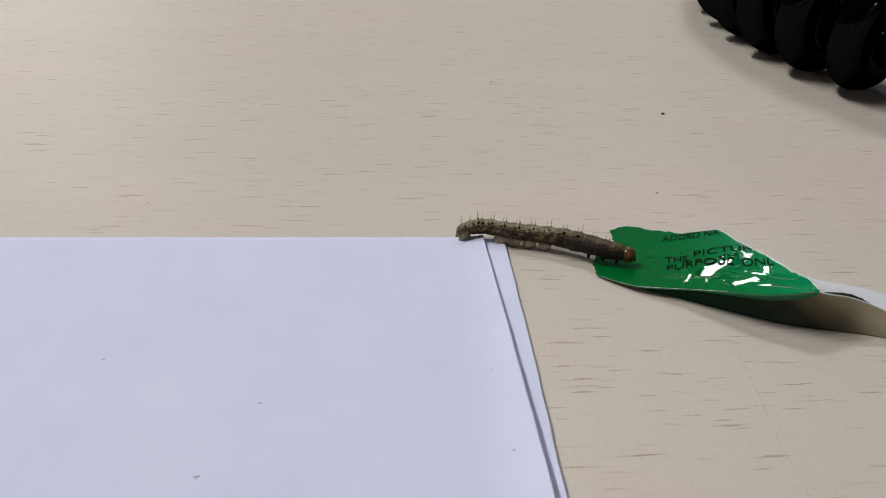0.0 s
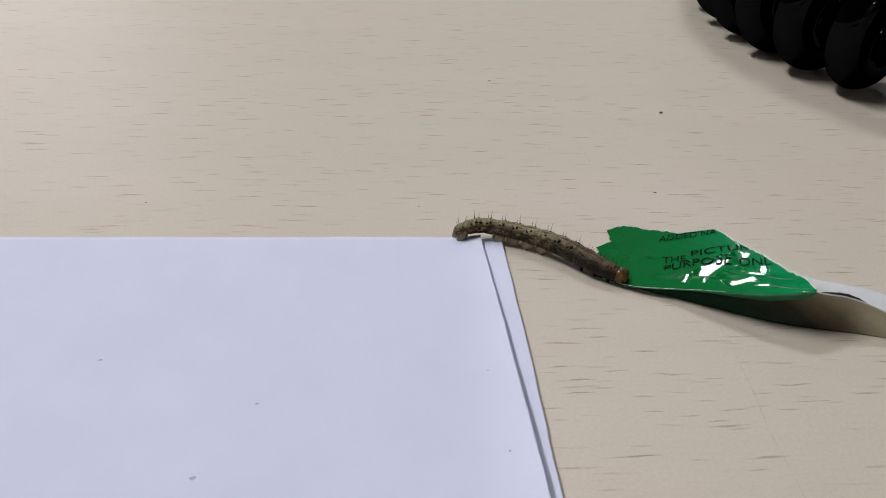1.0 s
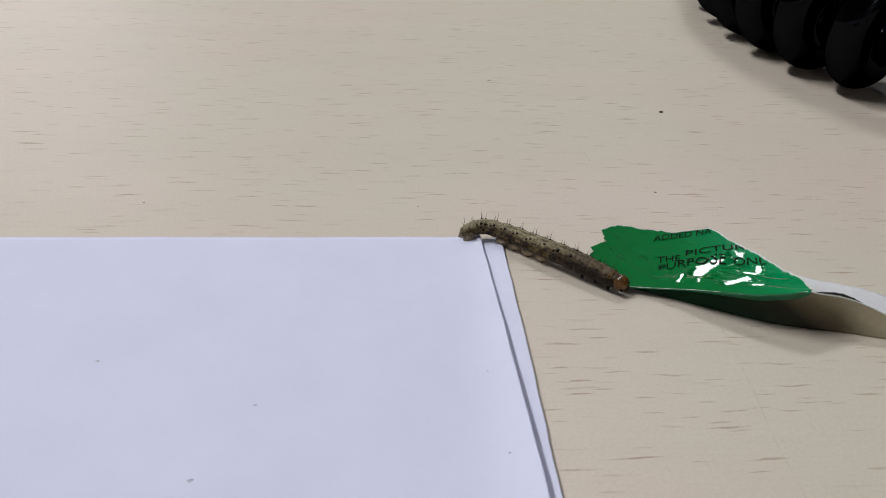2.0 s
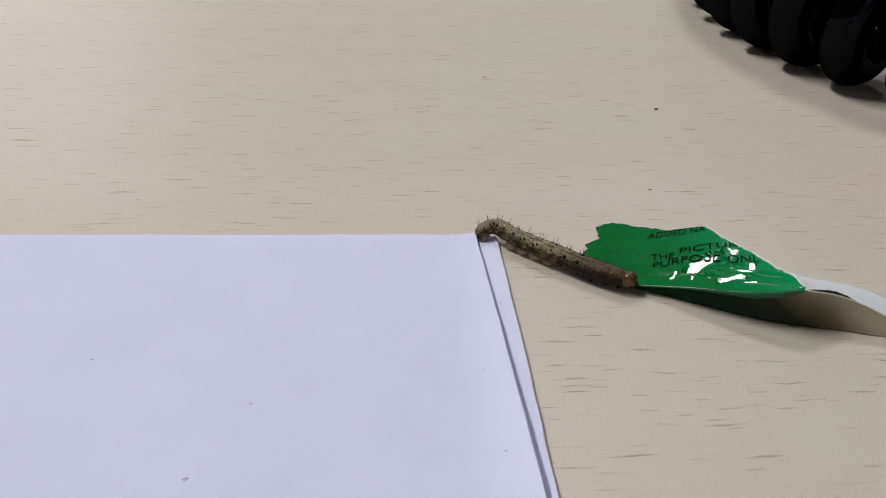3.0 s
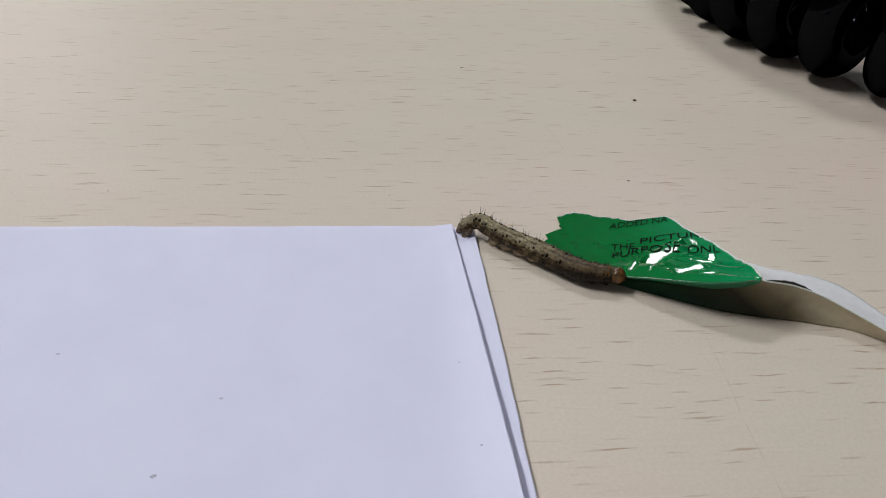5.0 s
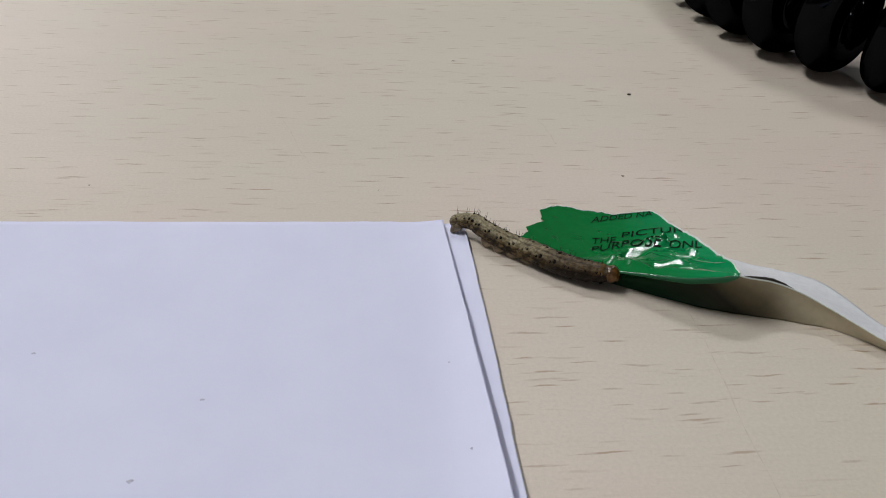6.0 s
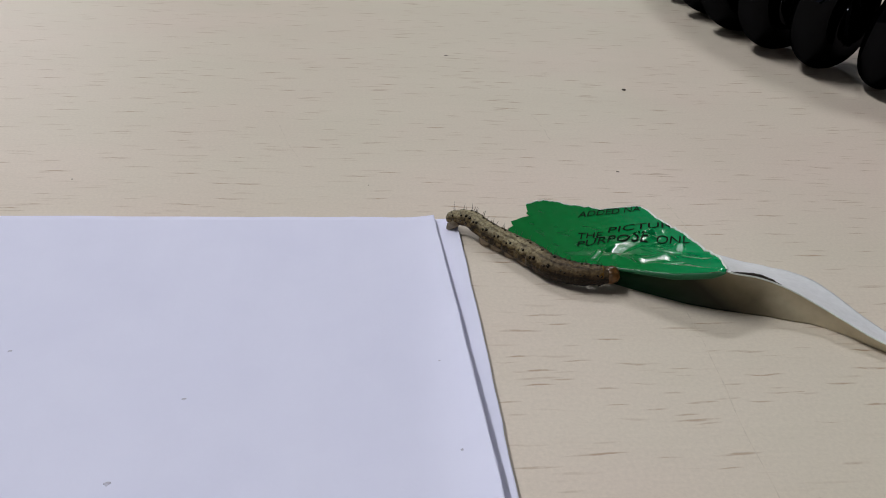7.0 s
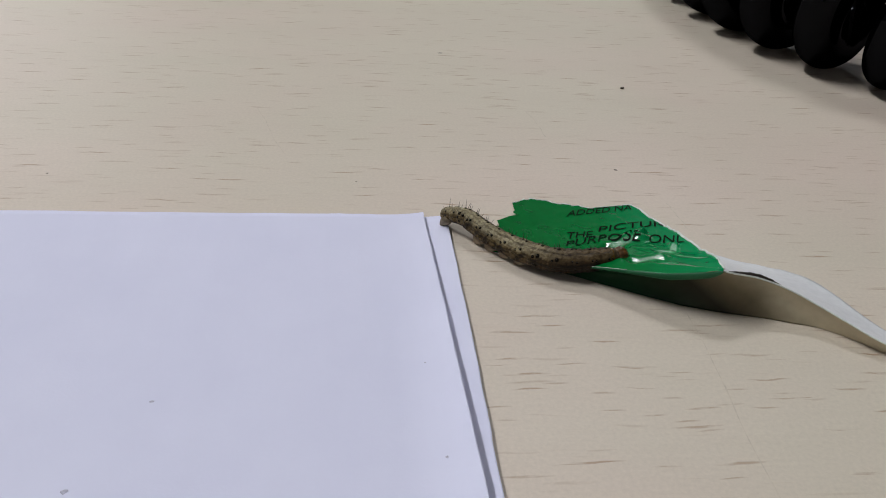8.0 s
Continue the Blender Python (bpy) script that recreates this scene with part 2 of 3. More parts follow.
BLACK = black_plastic()
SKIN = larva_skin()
SPOT = plain("larva_spot", (0.008, 0.006, 0.004), 0.8, 0, 0.3, 3000)
SPOT.node_tree.nodes["Principled BSDF"].inputs["Specular IOR Level"].default_value = 0.12
HAIR = plain("larva_bristle", (0.022, 0.017, 0.011), 0.5, 0, 0.3, 3000)
LEG = plain("larva_leg", (0.034, 0.024, 0.012), 0.4, 0, 0.35, 2200, 0.00005)
CLASPER = plain("larva_clasper", (0.19, 0.145, 0.085), 0.5, 0, 0.4, 1800, 0.0001)
PROLEG = plain("larva_proleg", (0.34, 0.27, 0.19), 0.5, 0, 0.25, 1500, 0.00006)
HEAD = plain("larva_head", (0.125, 0.055, 0.012), 0.3, 0, 0.6, 1200, 0.00002)
SHIELD = plain("larva_neck_shield", (0.14, 0.078, 0.022), 0.16, 0, 0.4, 1500, 0.00003)
for _m in (LEG, PROLEG):
    _m.node_tree.nodes["Principled BSDF"].inputs["Specular IOR Level"].default_value = 0.15
CRUMB = plain("crumb", (0.085, 0.065, 0.05), 0.8, 0, 0.4, 2500, 0.0001)
DUST = plain("dust_grey", (0.48, 0.47, 0.59), 0.9, 0, 0.3, 2500)
SCRATCH = plain("scratch", (0.56, 0.49, 0.40), 0.5, 0, 0.15, 800)
CEILING_PAINT = plain("ceiling_paint", (0.76, 0.77, 0.78), 0.9, 0, 0.03, 2.0, 0.0005)
WALL = plain("wall_paint", (0.42, 0.43, 0.45), 0.85, 0, 0.04, 3.0, 0.0005)
FLOOR = plain("floor_vinyl", (0.16, 0.155, 0.15), 0.5, 0, 0.15, 6.0)
STEEL = plain("grey_steel", (0.35, 0.36, 0.37), 0.4, 0.8, 0.08, 30)
TUBE, _n, _l, _b = shader("lit_diffuser")
_b.inputs["Base Color"].default_value = (0.9, 0.9, 0.9, 1)
_b.inputs["Emission Color"].default_value, _b.inputs["Emission Strength"].default_value = (0.95, 0.98, 1, 1), 4.0


# ---------------------------------------------------------------- mesh helpers
def part(name, bm, material, parent=None, label="", smooth=True):
    me = bpy.data.meshes.new(name)
    bm.to_mesh(me)
    bm.free()
    me.materials.append(material)
    for p in me.polygons:
        p.use_smooth = smooth
    ob = new(name, me)
    ob.parent = parent
    return tagged(ob, label)


def empty(name, at=(0, 0, 0)):
    e = new(name)
    e.location, e.empty_display_size = at, 0.01
    return e


def box(bm, lo, hi, bevel=0.0):
    v = bmesh.ops.create_cube(bm, size=1)["verts"]
    for p in v:
        p.co = [l + (c + 0.5) * (h - l) for c, l, h in zip(p.co, lo, hi)]
    if bevel:
        bmesh.ops.bevel(bm, geom=[e for e in bm.edges if e.verts[0] in v], offset=bevel, segments=2, affect="EDGES", profile=0.6)
    return v


def mm(*p):
    return Vector(p) * 0.001


def catmull(pts, t):
    """A point at 0..1 along a smooth line through pts."""
    n = len(pts) - 1
    i = min(int(t * n), n - 1)
    f = t * n - i
    p = [Vector(pts[max(0, min(n, i + k))]) for k in (-1, 0, 1, 2)]
    return 0.5 * (2 * p[1] + (p[2] - p[0]) * f + (2 * p[0] - 5 * p[1] + 4 * p[2] - p[3]) * f * f + (3 * p[1] - p[0] - 3 * p[2] + p[3]) * f ** 3)


def polyline(pts, t):
    """A point at 0..1 along the straight runs between pts."""
    n = len(pts) - 1
    i = min(int(t * n), n - 1)
    return Vector(pts[i]).lerp(Vector(pts[i + 1]), t * n - i)


def sheet(rows):
    """A mesh over rows of points."""
    bm = bmesh.new()
    v = [[bm.verts.new(p) for p in r] for r in rows]
    for a, b in zip(v, v[1:]):
        for i in range(len(a) - 1):
            bm.faces.new((a[i], a[i + 1], b[i + 1], b[i]))
    bmesh.ops.recalc_face_normals(bm, faces=bm.faces)
    return bm


def thick(ob, metres, offset=-1.0):
    s = ob.modifiers.new("thickness", "SOLIDIFY")
    s.thickness, s.offset = metres, offset
    return ob


def tube(bm, pts, radii, sides=8):
    """A round rod through pts with a radius at each, closed at both ends."""
    rings, side = [], None
    for i, p in enumerate(pts):
        p = Vector(p)
        d = (Vector(pts[min(i + 1, len(pts) - 1)]) - Vector(pts[max(i - 1, 0)])).normalized()
        side = (side - d * side.dot(d)).normalized() if side else d.orthogonal().normalized()
        up = d.cross(side)
        rings.append([bm.verts.new(p + radii[i] * (side * math.cos(a) + up * math.sin(a))) for a in (2 * math.pi * k / sides for k in range(sides))])
    for a, b in zip(rings, rings[1:]):
        for k in range(sides):
            bm.faces.new((a[k], a[(k + 1) % sides], b[(k + 1) % sides], b[k]))
    bm.faces.new(rings[0][::-1])
    bm.faces.new(rings[-1])


def blob(bm, centre, size, seed=0.0, rough=0.0, u=12, v=8):
    m = Matrix.Translation(centre) @ Matrix.Diagonal((*size, 1))
    vs = bmesh.ops.create_uvsphere(bm, u_segments=u, v_segments=v, radius=1, matrix=m)["verts"]
    if rough:
        for p in vs:
            q = (p.co - Vector(centre))
            p.co += q * rough * noise.noise(q.normalized() * 1.7 + Vector((seed, seed, seed)))
    return vs


# ---------------------------------------------------------------- room
def room():
    x0, x1, y0, y1, z0, z1 = -5.0, 5.5, -5.5, 7.2, -0.75, CEILING
    for name, lo, hi, mat in (("floor", (x0, y0, z0 - 0.1), (x1, y1, z0), FLOOR),
                              ("ceiling", (x0, y0, z1), (x1, y1, z1 + 0.1), CEILING_PAINT),
                              ("wall_west", (x0 - 0.12, y0, z0), (x0, y1, z1), WALL), ("wall_east", (x1, y0, z0), (x1 + 0.12, y1, z1), WALL),
                              ("wall_south", (x0, y0 - 0.12, z0), (x1, y0, z1), WALL), ("wall_north", (x0, y1, z0), (x1, y1 + 0.12, z1), WALL)):
        bm = bmesh.new()
        box(bm, lo, hi)
        tagged(part(name, bm, mat, smooth=False), f"plain {'grey vinyl' if name == 'floor' else 'white painted' if name == 'ceiling' else 'grey painted'} {name.split('_')[0]} of the room", name.split("_")[0], kind="structure")
    for x, y, watts, length, width, quarter in LAMPS:
        light = tagged(empty("ceiling_light", (x, y, CEILING)), "unseen white ceiling light with a bright glowing diffuser", "ceiling light", "ceiling lights")
        light.rotation_euler.z, w, d = radians(90 * quarter), length / 2, width / 2
        bm = bmesh.new()
        box(bm, (-w - 0.02, -d - 0.02, -0.05), (w + 0.02, d + 0.02, 0), 0.006)
        part("housing", bm, WALL, light, smooth=False)
        bm = bmesh.new()
        box(bm, (-w, -d, -0.068), (w, d, -0.0505), 0.006)
        part("diffuser", bm, TUBE, light, "glowing white diffuser", smooth=False)


def table():
    t = tagged(empty("table", (0, 0, -0.75)), "pale beech-grain laminate table with short brown flecks", "table")
    bm = bmesh.new()
    box(bm, (-0.75, -0.42, 0.725), (0.65, 0.46, 0.75), 0.002)
    part("tabletop", bm, WOOD, t, "pale beech laminate top", smooth=False)
    for x in (-0.68, 0.58):
        for y in (-0.35, 0.39):
            bm = bmesh.new()
            box(bm, (x - 0.025, y - 0.025, 0.0), (x + 0.025, y + 0.025, 0.7245), 0.003)
            part("leg", bm, STEEL, t, "grey steel leg", smooth=False)


# ---------------------------------------------------------------- folded paper
def paper():
    p = tagged(empty("folded_paper"), "folded sheet of white copy paper lying on the table", "paper")

    def leaf(name, x1, y1, skew, z, seed, gap, even, notch=False):
        rows = []
        nx, ny = 60, 160
        for j in range(ny + 1):
            y = y1 - 200.0 * j / ny
            row = []
            for i in range(nx + 1):
                f = 1 - (1 - i / nx) ** 1.6
                edge = x1 + skew * (y1 - y) / 60.0 + 0.16 * noise.noise((y * 0.13, seed, 0)) + 0.05 * noise.noise((y * 0.9, seed, 3))
                if notch:                      # a small tear steps the edge in
                    edge += float(np.interp(-y, (0, 30, 48.4, 49.4), (0.0, 0.0, -0.15, -0.32)))
                x = -146 + (edge + 146) * f
                yy = y if j else y + 0.12 * noise.noise((x * 0.1, seed, 5))
                lift = gap * max(0.0, 1 - (edge - x) / 6.0) ** 2 * (even + (1.2 - even) * max(0.0, min(1.0, -y / 50)))
                wave = 0.10 * math.exp(-((x + 9.0 + 0.02 * y) / 1.0) ** 2) + 0.07 * math.exp(-((x + 12.5) / 0.8) ** 2) + 0.10 * noise.noise((x * 0.035, y * 0.03, seed)) + 0.05 * noise.noise((x * 0.2, y * 0.02, seed + 4))
                row.append(mm(x, yy, max(0.02, z + lift + max(-0.08, wave))))
            rows.append(row)
        ob = part(name, sheet(rows), PAPER, p)
        return thick(ob, 0.00011, 0.0)

    leaf("lower_leaf", 3.3, 1.35, -0.15, 0.25, 2.0, 0.45, 0.9, True)
    return leaf("upper_leaf", -0.2, 1.15, 1.15, 0.72, 9.0, 1.7, 0.3)


def marks(top_leaf):
    # crumbs and specks lying about
    for i, (x, y, r, flat) in enumerate(((48.6, 65.6, 0.38, 0.6), (10.7, 88.3, 0.40, 0.12), (-58.4, 15.8, 0.15, 0.25), (-10.0, 14.5, 0.13, 0.25), (35.0, 21.1, 0.30, 0.18))):
        bm = bmesh.new()
        blob(bm, (0, 0, 0), [k * 0.001 for k in (r * 1.2, r * 0.8, r * flat)], i * 3.1, 0.6, 10, 7)
        ob = part("crumb", bm, CRUMB)
        ob.location = mm(x, y, r * flat * 0.8)
        tagged(ob, "tiny dark crumb lying on the wooden table", "crumb", "crumbs on the table")
    from mathutils.bvhtree import BVHTree
    leaf_tree = BVHTree.FromPolygons([v.co for v in top_leaf.data.vertices], [list(p.vertices) for p in top_leaf.data.polygons])
    for i, (x, y, r) in enumerate(((-2.0, -52.9, 0.24), (-37.3, -56.0, 0.38), (-2.9, -36.9, 0.2), (-31.9, -43.0, 0.24), (-53.1, -33.5, 0.26))):
        bm = bmesh.new()
        blob(bm, (0, 0, 0), [k * 0.001 for k in (r, r * 0.8, 0.03)], i * 2.3, 0.5, 10, 6)
        ob = part("dust_speck", bm, DUST)
        ob.location = leaf_tree.ray_cast(mm(x, y, 20), Vector((0, 0, -1)))[0] + Vector((0, 0, 0.00006))
        tagged(ob, "faint grey speck on the white paper", "speck", "specks on the paper")
    for a, b, w in (((32.6, -22.5), (29.6, -62.0), 0.13), ((24.3, 50.0), (25.7, 36.0), 0.16), ((-28.4, 48.0), (-22.5, 26.0), 0.10), ((40.0, 8.0), (40.6, -1.0), 0.14)):
        a, b = Vector((*a, 0)), Vector((*b, 0))
        side = Vector((-(b - a).y, (b - a).x, 0)).normalized()
        rows = []
        for k in range(25):
            c = a.lerp(b, k / 24) + side * 0.5 * noise.noise((k * 0.2, a.x, 1))
            half = w * (0.55 + 0.5 * noise.noise((k * 0.7, a.x, 7)))
            rows.append([Vector((*((c + side * half * e) * 0.001)[:2], 0.000012)) for e in (-1, 1)])
        ob = part("scratch", sheet(rows), SCRATCH)
        tagged(ob, "faint shallow scratch in the table's laminate", "scratch", "scratches in the table", kind="structure")


# ---------------------------------------------------------------- torn wrapper
BASE = Vector((36.0, -4.0, 0.0))


def press_facets(rows):
    """Narrow flat facets where the film is creased, tilted to catch a ceiling light's glint: centre, direction, half
    length, half width, slope in x and y.
    """
    facets = ((29.6, -15.2, 0.40, 0.92, 2.0, 0.30, 0.17, 0.15), (42.0, -14.4, 0.30, 0.95, 2.2, 0.32, 0.23, 0.14), (35.8, -11.2, 0.80, 0.60, 5.0, 0.80, 0.19, 0.15),
              (33.4, -12.8, 0.55, 0.83, 2.6, 0.55, 0.18, 0.15), (37.0, -18.8, 0.98, 0.18, 3.4, 0.55, 0.21, 0.14), (31.6, -17.4, 0.30, 0.95, 1.2, 0.24, 0.18, 0.145),
              (40.4, -15.6, 0.90, -0.42, 2.0, 0.28, 0.225, 0.14), (38.4, -8.4, 0.85, 0.52, 2.2, 0.18, 0.20, 0.155), (39.0, -21.0, 0.95, -0.3, 1.6, 0.28, 0.227, 0.13))
    flat = [p for row in rows for p in row]
    for cx, cy, dx, dy, half, wide, sx, sy in facets:
        zc = min(flat, key=lambda p: (p.x - cx) ** 2 + (p.y - cy) ** 2).z
        for p in flat:
            along = (p.x - cx) * dx + (p.y - cy) * dy
            across = (p.y - cy) * dx - (p.x - cx) * dy
            w = max(0.0, min(1.0, 2.2 - 2.2 * abs(along) / half)) * max(0.0, min(1.0, 2.0 - abs(across + 0.13 * noise.noise((along * 0.9, cx, cy))) / (1.3 * wide)))
            if w:
                w = w * w * (3 - 2 * w)
                goal = zc + sx * (p.x - cx) + sy * (p.y - cy)
                p.z += w * (goal - p.z)


def wrapper():
    w = tagged(empty("torn_wrapper", BASE * 0.001), "torn piece of glossy green plastic wrapper, arched up from the table", "wrapper")
    back = [(22.0, 4.8, .3), (25.3, 6.6, .3), (29.6, 5.0, .3), (34.4, 3.2, .5), (41.1, 4.2, .8), (43.0, -3.2, 1.6), (44.5, -8.2, 2.4), (45.0, -15.8, 4.0), (45.3, -21.5, 5.6), (44.3, -26.4, 6.75)]
    lip = [(16.6, -10.8, .3), (19.0, -13.1, .5), (22.3, -15.6, 1.0), (27.6, -18.0, 2.0), (30.9, -20.5, 3.2), (36.8, -24.4, 4.8), (39.0, -25.4, 5.4), (40.9, -26.2, 6.0), (42.8, -26.9, 6.6), (43.9, -27.1, 6.8)]
    nu, nv = 170, 120
    rows = []
    for i in range(nu + 1):
        u = i / nu
        b, r = polyline(back, u), catmull(lip, u)
        row = []
        for j in range(nv + 1):
            v = j / nv
            p = b.lerp(r, v)
            p.z = b.z + (r.z - b.z) * (v ** 1.25)
            tear = max(0.0, 1 - v * 14)
            p += (b - r).normalized() * tear * (0.6 * noise.noise((u * 26, 2, 0)) + (0.35 + 0.25 * (u > 0.5)) * noise.noise((u * 64, 5, 0)))
            if i < 16:                                     # ragged left end with its notch
                k = 1 - i / 16
                p.x += k * (float(np.interp(v, (0, 0.28, 0.40, 0.47, 0.72, 1.0), (0.2, 1.5, -0.9, -0.3, -1.3, 0.0))) + 0.3 * noise.noise((v * 17, 8, 0)))
            mid = math.sin(math.pi * v) ** 0.7
            p.z += mid * (0.25 * noise.noise((p.x * 0.16, p.y * 0.16, 3)) + 0.10 * noise.noise((p.x * 0.5, p.y * 0.4, 9)))
            # soft ripples across the flat end
            p.z += 0.035 * mid * max(0.0, min(1.0, (31.0 - p.x) / 5.0)) * math.sin(1.9 * (p.x + 0.30 * p.y) + 0.8 * noise.noise((p.x * 0.2, p.y * 0.1, 7)))
            # rolled crest before the lip, then pressed creases in the raised part
            raised = max(0.0, min(1.0, (p.x - 25.0) / 5.0)) * max(0.0, min(1.0, (-4.0 - p.y) / 6.0))
            p.z += raised * 0.4 * math.exp(-((v - 0.87) / 0.075) ** 2)
            q = Vector((p.x * 0.24 + 0.06 * p.y, p.y * 0.15, 0.5))
            q += 0.25 * Vector((noise.noise(q * 1.3), noise.noise(q * 1.3 + Vector((7, 0, 0))), 0))
            d = noise.voronoi(q)[0]
            p.z -= (0.03 + 0.08 * raised) * mid * 0.5 * math.exp(-(d[1] - d[0]) / 0.12)
            p.z = max(p.z, 0.12)
            row.append(p)
        rows.append(row)
    press_facets(rows)
    rows = [[(p - BASE) * 0.001 for p in row] for row in rows]
    panel = part("printed_panel", sheet(rows), GREEN, w, "glossy green printed film with black lettering")
    thick(panel, 0.00006, 0.0)
    from mathutils.bvhtree import BVHTree
    verts = [v.co.copy() for v in panel.data.vertices]
    tree = BVHTree.FromPolygons(verts, [list(p.vertices) for p in panel.data.polygons])

    # torn pale rim of the panel's far edge
    bm = bmesh.new()
    rim = [rows[i][0] + Vector((0, 0, 0.00003)) for i in range(0, nu + 1)]
    tube(bm, rim, [0.00010 + 0.00007 * abs(noise.noise((i * 0.3, 1, 1))) + (0.00007 if i > 80 else 0) for i in range(nu + 1)], 6)
    part("torn_rim", bm, TORN, w, "thin pale torn edge")
    bm = bmesh.new()
    tube(bm, [rows[i][nv] + Vector((0, -0.00002, 0.00004)) for i in range(8, 84)], [0.00002 + 0.00008 * abs(noise.noise((i * 0.23, 4, 1))) for i in range(8, 84)], 6)
    part("front_rim", bm, TORN, w, "thin pale cut edge")

    # rolled lip under the panel's front edge
    lip_line = [rows[i][nv] for i in range(22, nu + 1)]
    band = []
    for k, p in enumerate(lip_line):
        f = k / (len(lip_line) - 1)
        g = max(0.0, min(1.0, (f - 0.25) / 0.35))
        h = 0.00016 + 0.00085 * g * g * (3 - 2 * g) * min(1.0, (1 - f) * 6 + 0.05) ** 0.7
        band.append([p + Vector((0, -0.00004 - 0.00018 * math.sin(math.pi * q), -h * q)) for q in (0, .2, .4, .6, .8, 1)])
    thick(part("rolled_edge", sheet(band), LIP, w, "pale green rolled film edge"), 0.00005)

    # front wall, curling back from the lip to the table
    top = [(19.0, -13.1, .45), (22.3, -15.6, .95), (27.6, -18.0, 1.95), (30.9, -20.5, 3.1), (36.8, -24.4, 4.7), (40.9, -26.2, 5.9), (43.8, -27.0, 6.75), (49.5, -26.1, 5.2), (53.3, -27.2, 4.2),
           (56.5, -29.3, 3.2), (59.0, -32.0, 2.6), (62.4, -35.5, 1.8), (68.0, -40.0, 1.2)]
    foot = [(19.0, -12.2, .05), (21.6, -13.8, .05), (28.0, -17.6, .05), (32.4, -20.1, .05), (38.9, -23.7, .05), (42.0, -25.0, .05), (45.6, -26.1, .05), (50.0, -27.2, .05), (53.9, -28.4, .05),
            (57.3, -29.5, .05), (60.5, -32.0, .05), (63.4, -34.9, .05), (69.0, -38.5, .05)]
    rows2 = []
    for i in range(101):
        u = i / 100
        a, b = catmull(top, u), catmull(foot, u)
        row = []
        for j in range(25):
            v = j / 24
            p = a.lerp(b, v)
            p.y += (0.42 - 0.34 * max(0.0, min(1.0, (p.x - 38.0) / 8.0))) * a.z * math.sin(math.pi * v) * (1 - 0.3 * v) + 0.12 * noise.noise((p.x * 0.3, v * 2, 4))
            row.append((p - BASE) * 0.001)
        rows2.append(row)
    thick(part("front_wall", sheet(rows2), FRONT, w, "beige and dark green underside of the film, shade in its colour"), 0.00005)

    # white continuation behind the torn edge
    near = [(43.8, -8.0, 2.1), (44.4, -15.8, 3.7), (44.7, -21.5, 5.3), (44.2, -27.0, 6.7), (49.5, -26.1, 5.2), (53.3, -27.2, 4.2), (56.5, -29.3, 3.2), (59.0, -32.0, 2.6), (62.4, -35.5, 1.8), (68.0, -40.0, 1.2)]
    far = [(46.9, -9.0, .4), (50.6, -11.9, .4), (55.7, -14.0, .35), (59.2, -15.6, .3), (62.0, -18.8, .3), (63.6, -23.9, .3), (65.5, -30.0, .3), (67.5, -34.5, .3), (71.0, -38.0, .3), (75.0, -41.5, .3)]
    rows3 = []
    for i in range(81):
        u = i / 80
        a, b = catmull(near, u), catmull(far, u)
        row = []
        for j in range(25):
            v = j / 24
            p = a.lerp(b, v)
            p.z = a.z + (b.z - a.z) * (1 - (1 - v) ** 1.4) + 0.25 * math.sin(math.pi * v) * noise.noise((p.x * 0.2, p.y * 0.2, 6))
            p.y += 0.4 * v ** 3 * noise.noise((u * 14, 3, 3))
            row.append((p - BASE) * 0.001)
        rows3.append(row)
    white = part("white_panel", sheet(rows3), WHITE, w, "white printed film behind the torn green edge")
    thick(white, 0.00005)
    crest = [catmull(near, 0.33 + 0.67 * k / 60) for k in range(61)]
    bm = bmesh.new()
    tube(bm, [(p - BASE + Vector((0, 0, 0.04))) * 0.001 for p in crest], [0.00012] * 61, 6)
    part("crest_fold", bm, TORN, w, "pale fold line along the crest")
    # narrow dark brown strip standing up from the crest
    sliver = []
    for k in range(31):
        f = catmull(near, 0.35 + 0.175 * k / 30)
        h = 0.42 * math.sin(math.pi * k / 30) ** 0.8 + 0.15 * noise.noise((k * 0.4, 2, 2))
        sliver.append([(f - BASE + Vector((0.0, 0.05 + 0.25 * q, 0.05 + max(0.05, h) * q))) * 0.001 for q in (0, 0.5, 1)])
    bm = sheet(sliver)
    thick(part("dark_sliver", bm, DARKBROWN, w, "dark brown strip standing on the crest"), 0.00004)

    # lettering laid on the film
    def line(text, bl, br, tr, tl):
        """Letters between four corners of the film, seen from above: lower left, lower right, upper right, upper left."""
        cu = bpy.data.curves.new("lettering", "FONT")
        cu.body, cu.size, cu.offset = text, 1.0, 0.003
        tmp = new("tmp_text", cu)
        me = bpy.data.meshes.new_from_object(tmp)
        bpy.data.objects.remove(tmp)
        x0, wide = min(v.co.x for v in me.vertices), max(v.co.x for v in me.vertices)
        tall = 0.70
        bm = bmesh.new()
        bm.from_mesh(me)
        bmesh.ops.triangulate(bm, faces=bm.faces)
        for _ in range(2):
            bmesh.ops.subdivide_edges(bm, edges=[e for e in bm.edges if e.calc_length() > 0.10], cuts=1)
        off = []
        for v in bm.verts:
            fx, fy = (v.co.x - x0) / (wide - x0), v.co.y / tall
            q = Vector(bl).lerp(Vector(br), fx).lerp(Vector(tl).lerp(Vector(tr), fx), fy) - BASE.xy
            hit, normal, _, _ = tree.ray_cast(Vector((q.x * 0.001, q.y * 0.001, 0.03)), Vector((0, 0, -1)))
            if hit is None:
                off.append(v)
            else:
                v.co = hit + (normal if normal.z > 0 else -normal) * 0.00011
        bmesh.ops.delete(bm, geom=off, context="VERTS")
        bpy.data.meshes.remove(me)
        part("lettering", bm, INK, panel, "black capital lettering", smooth=False)

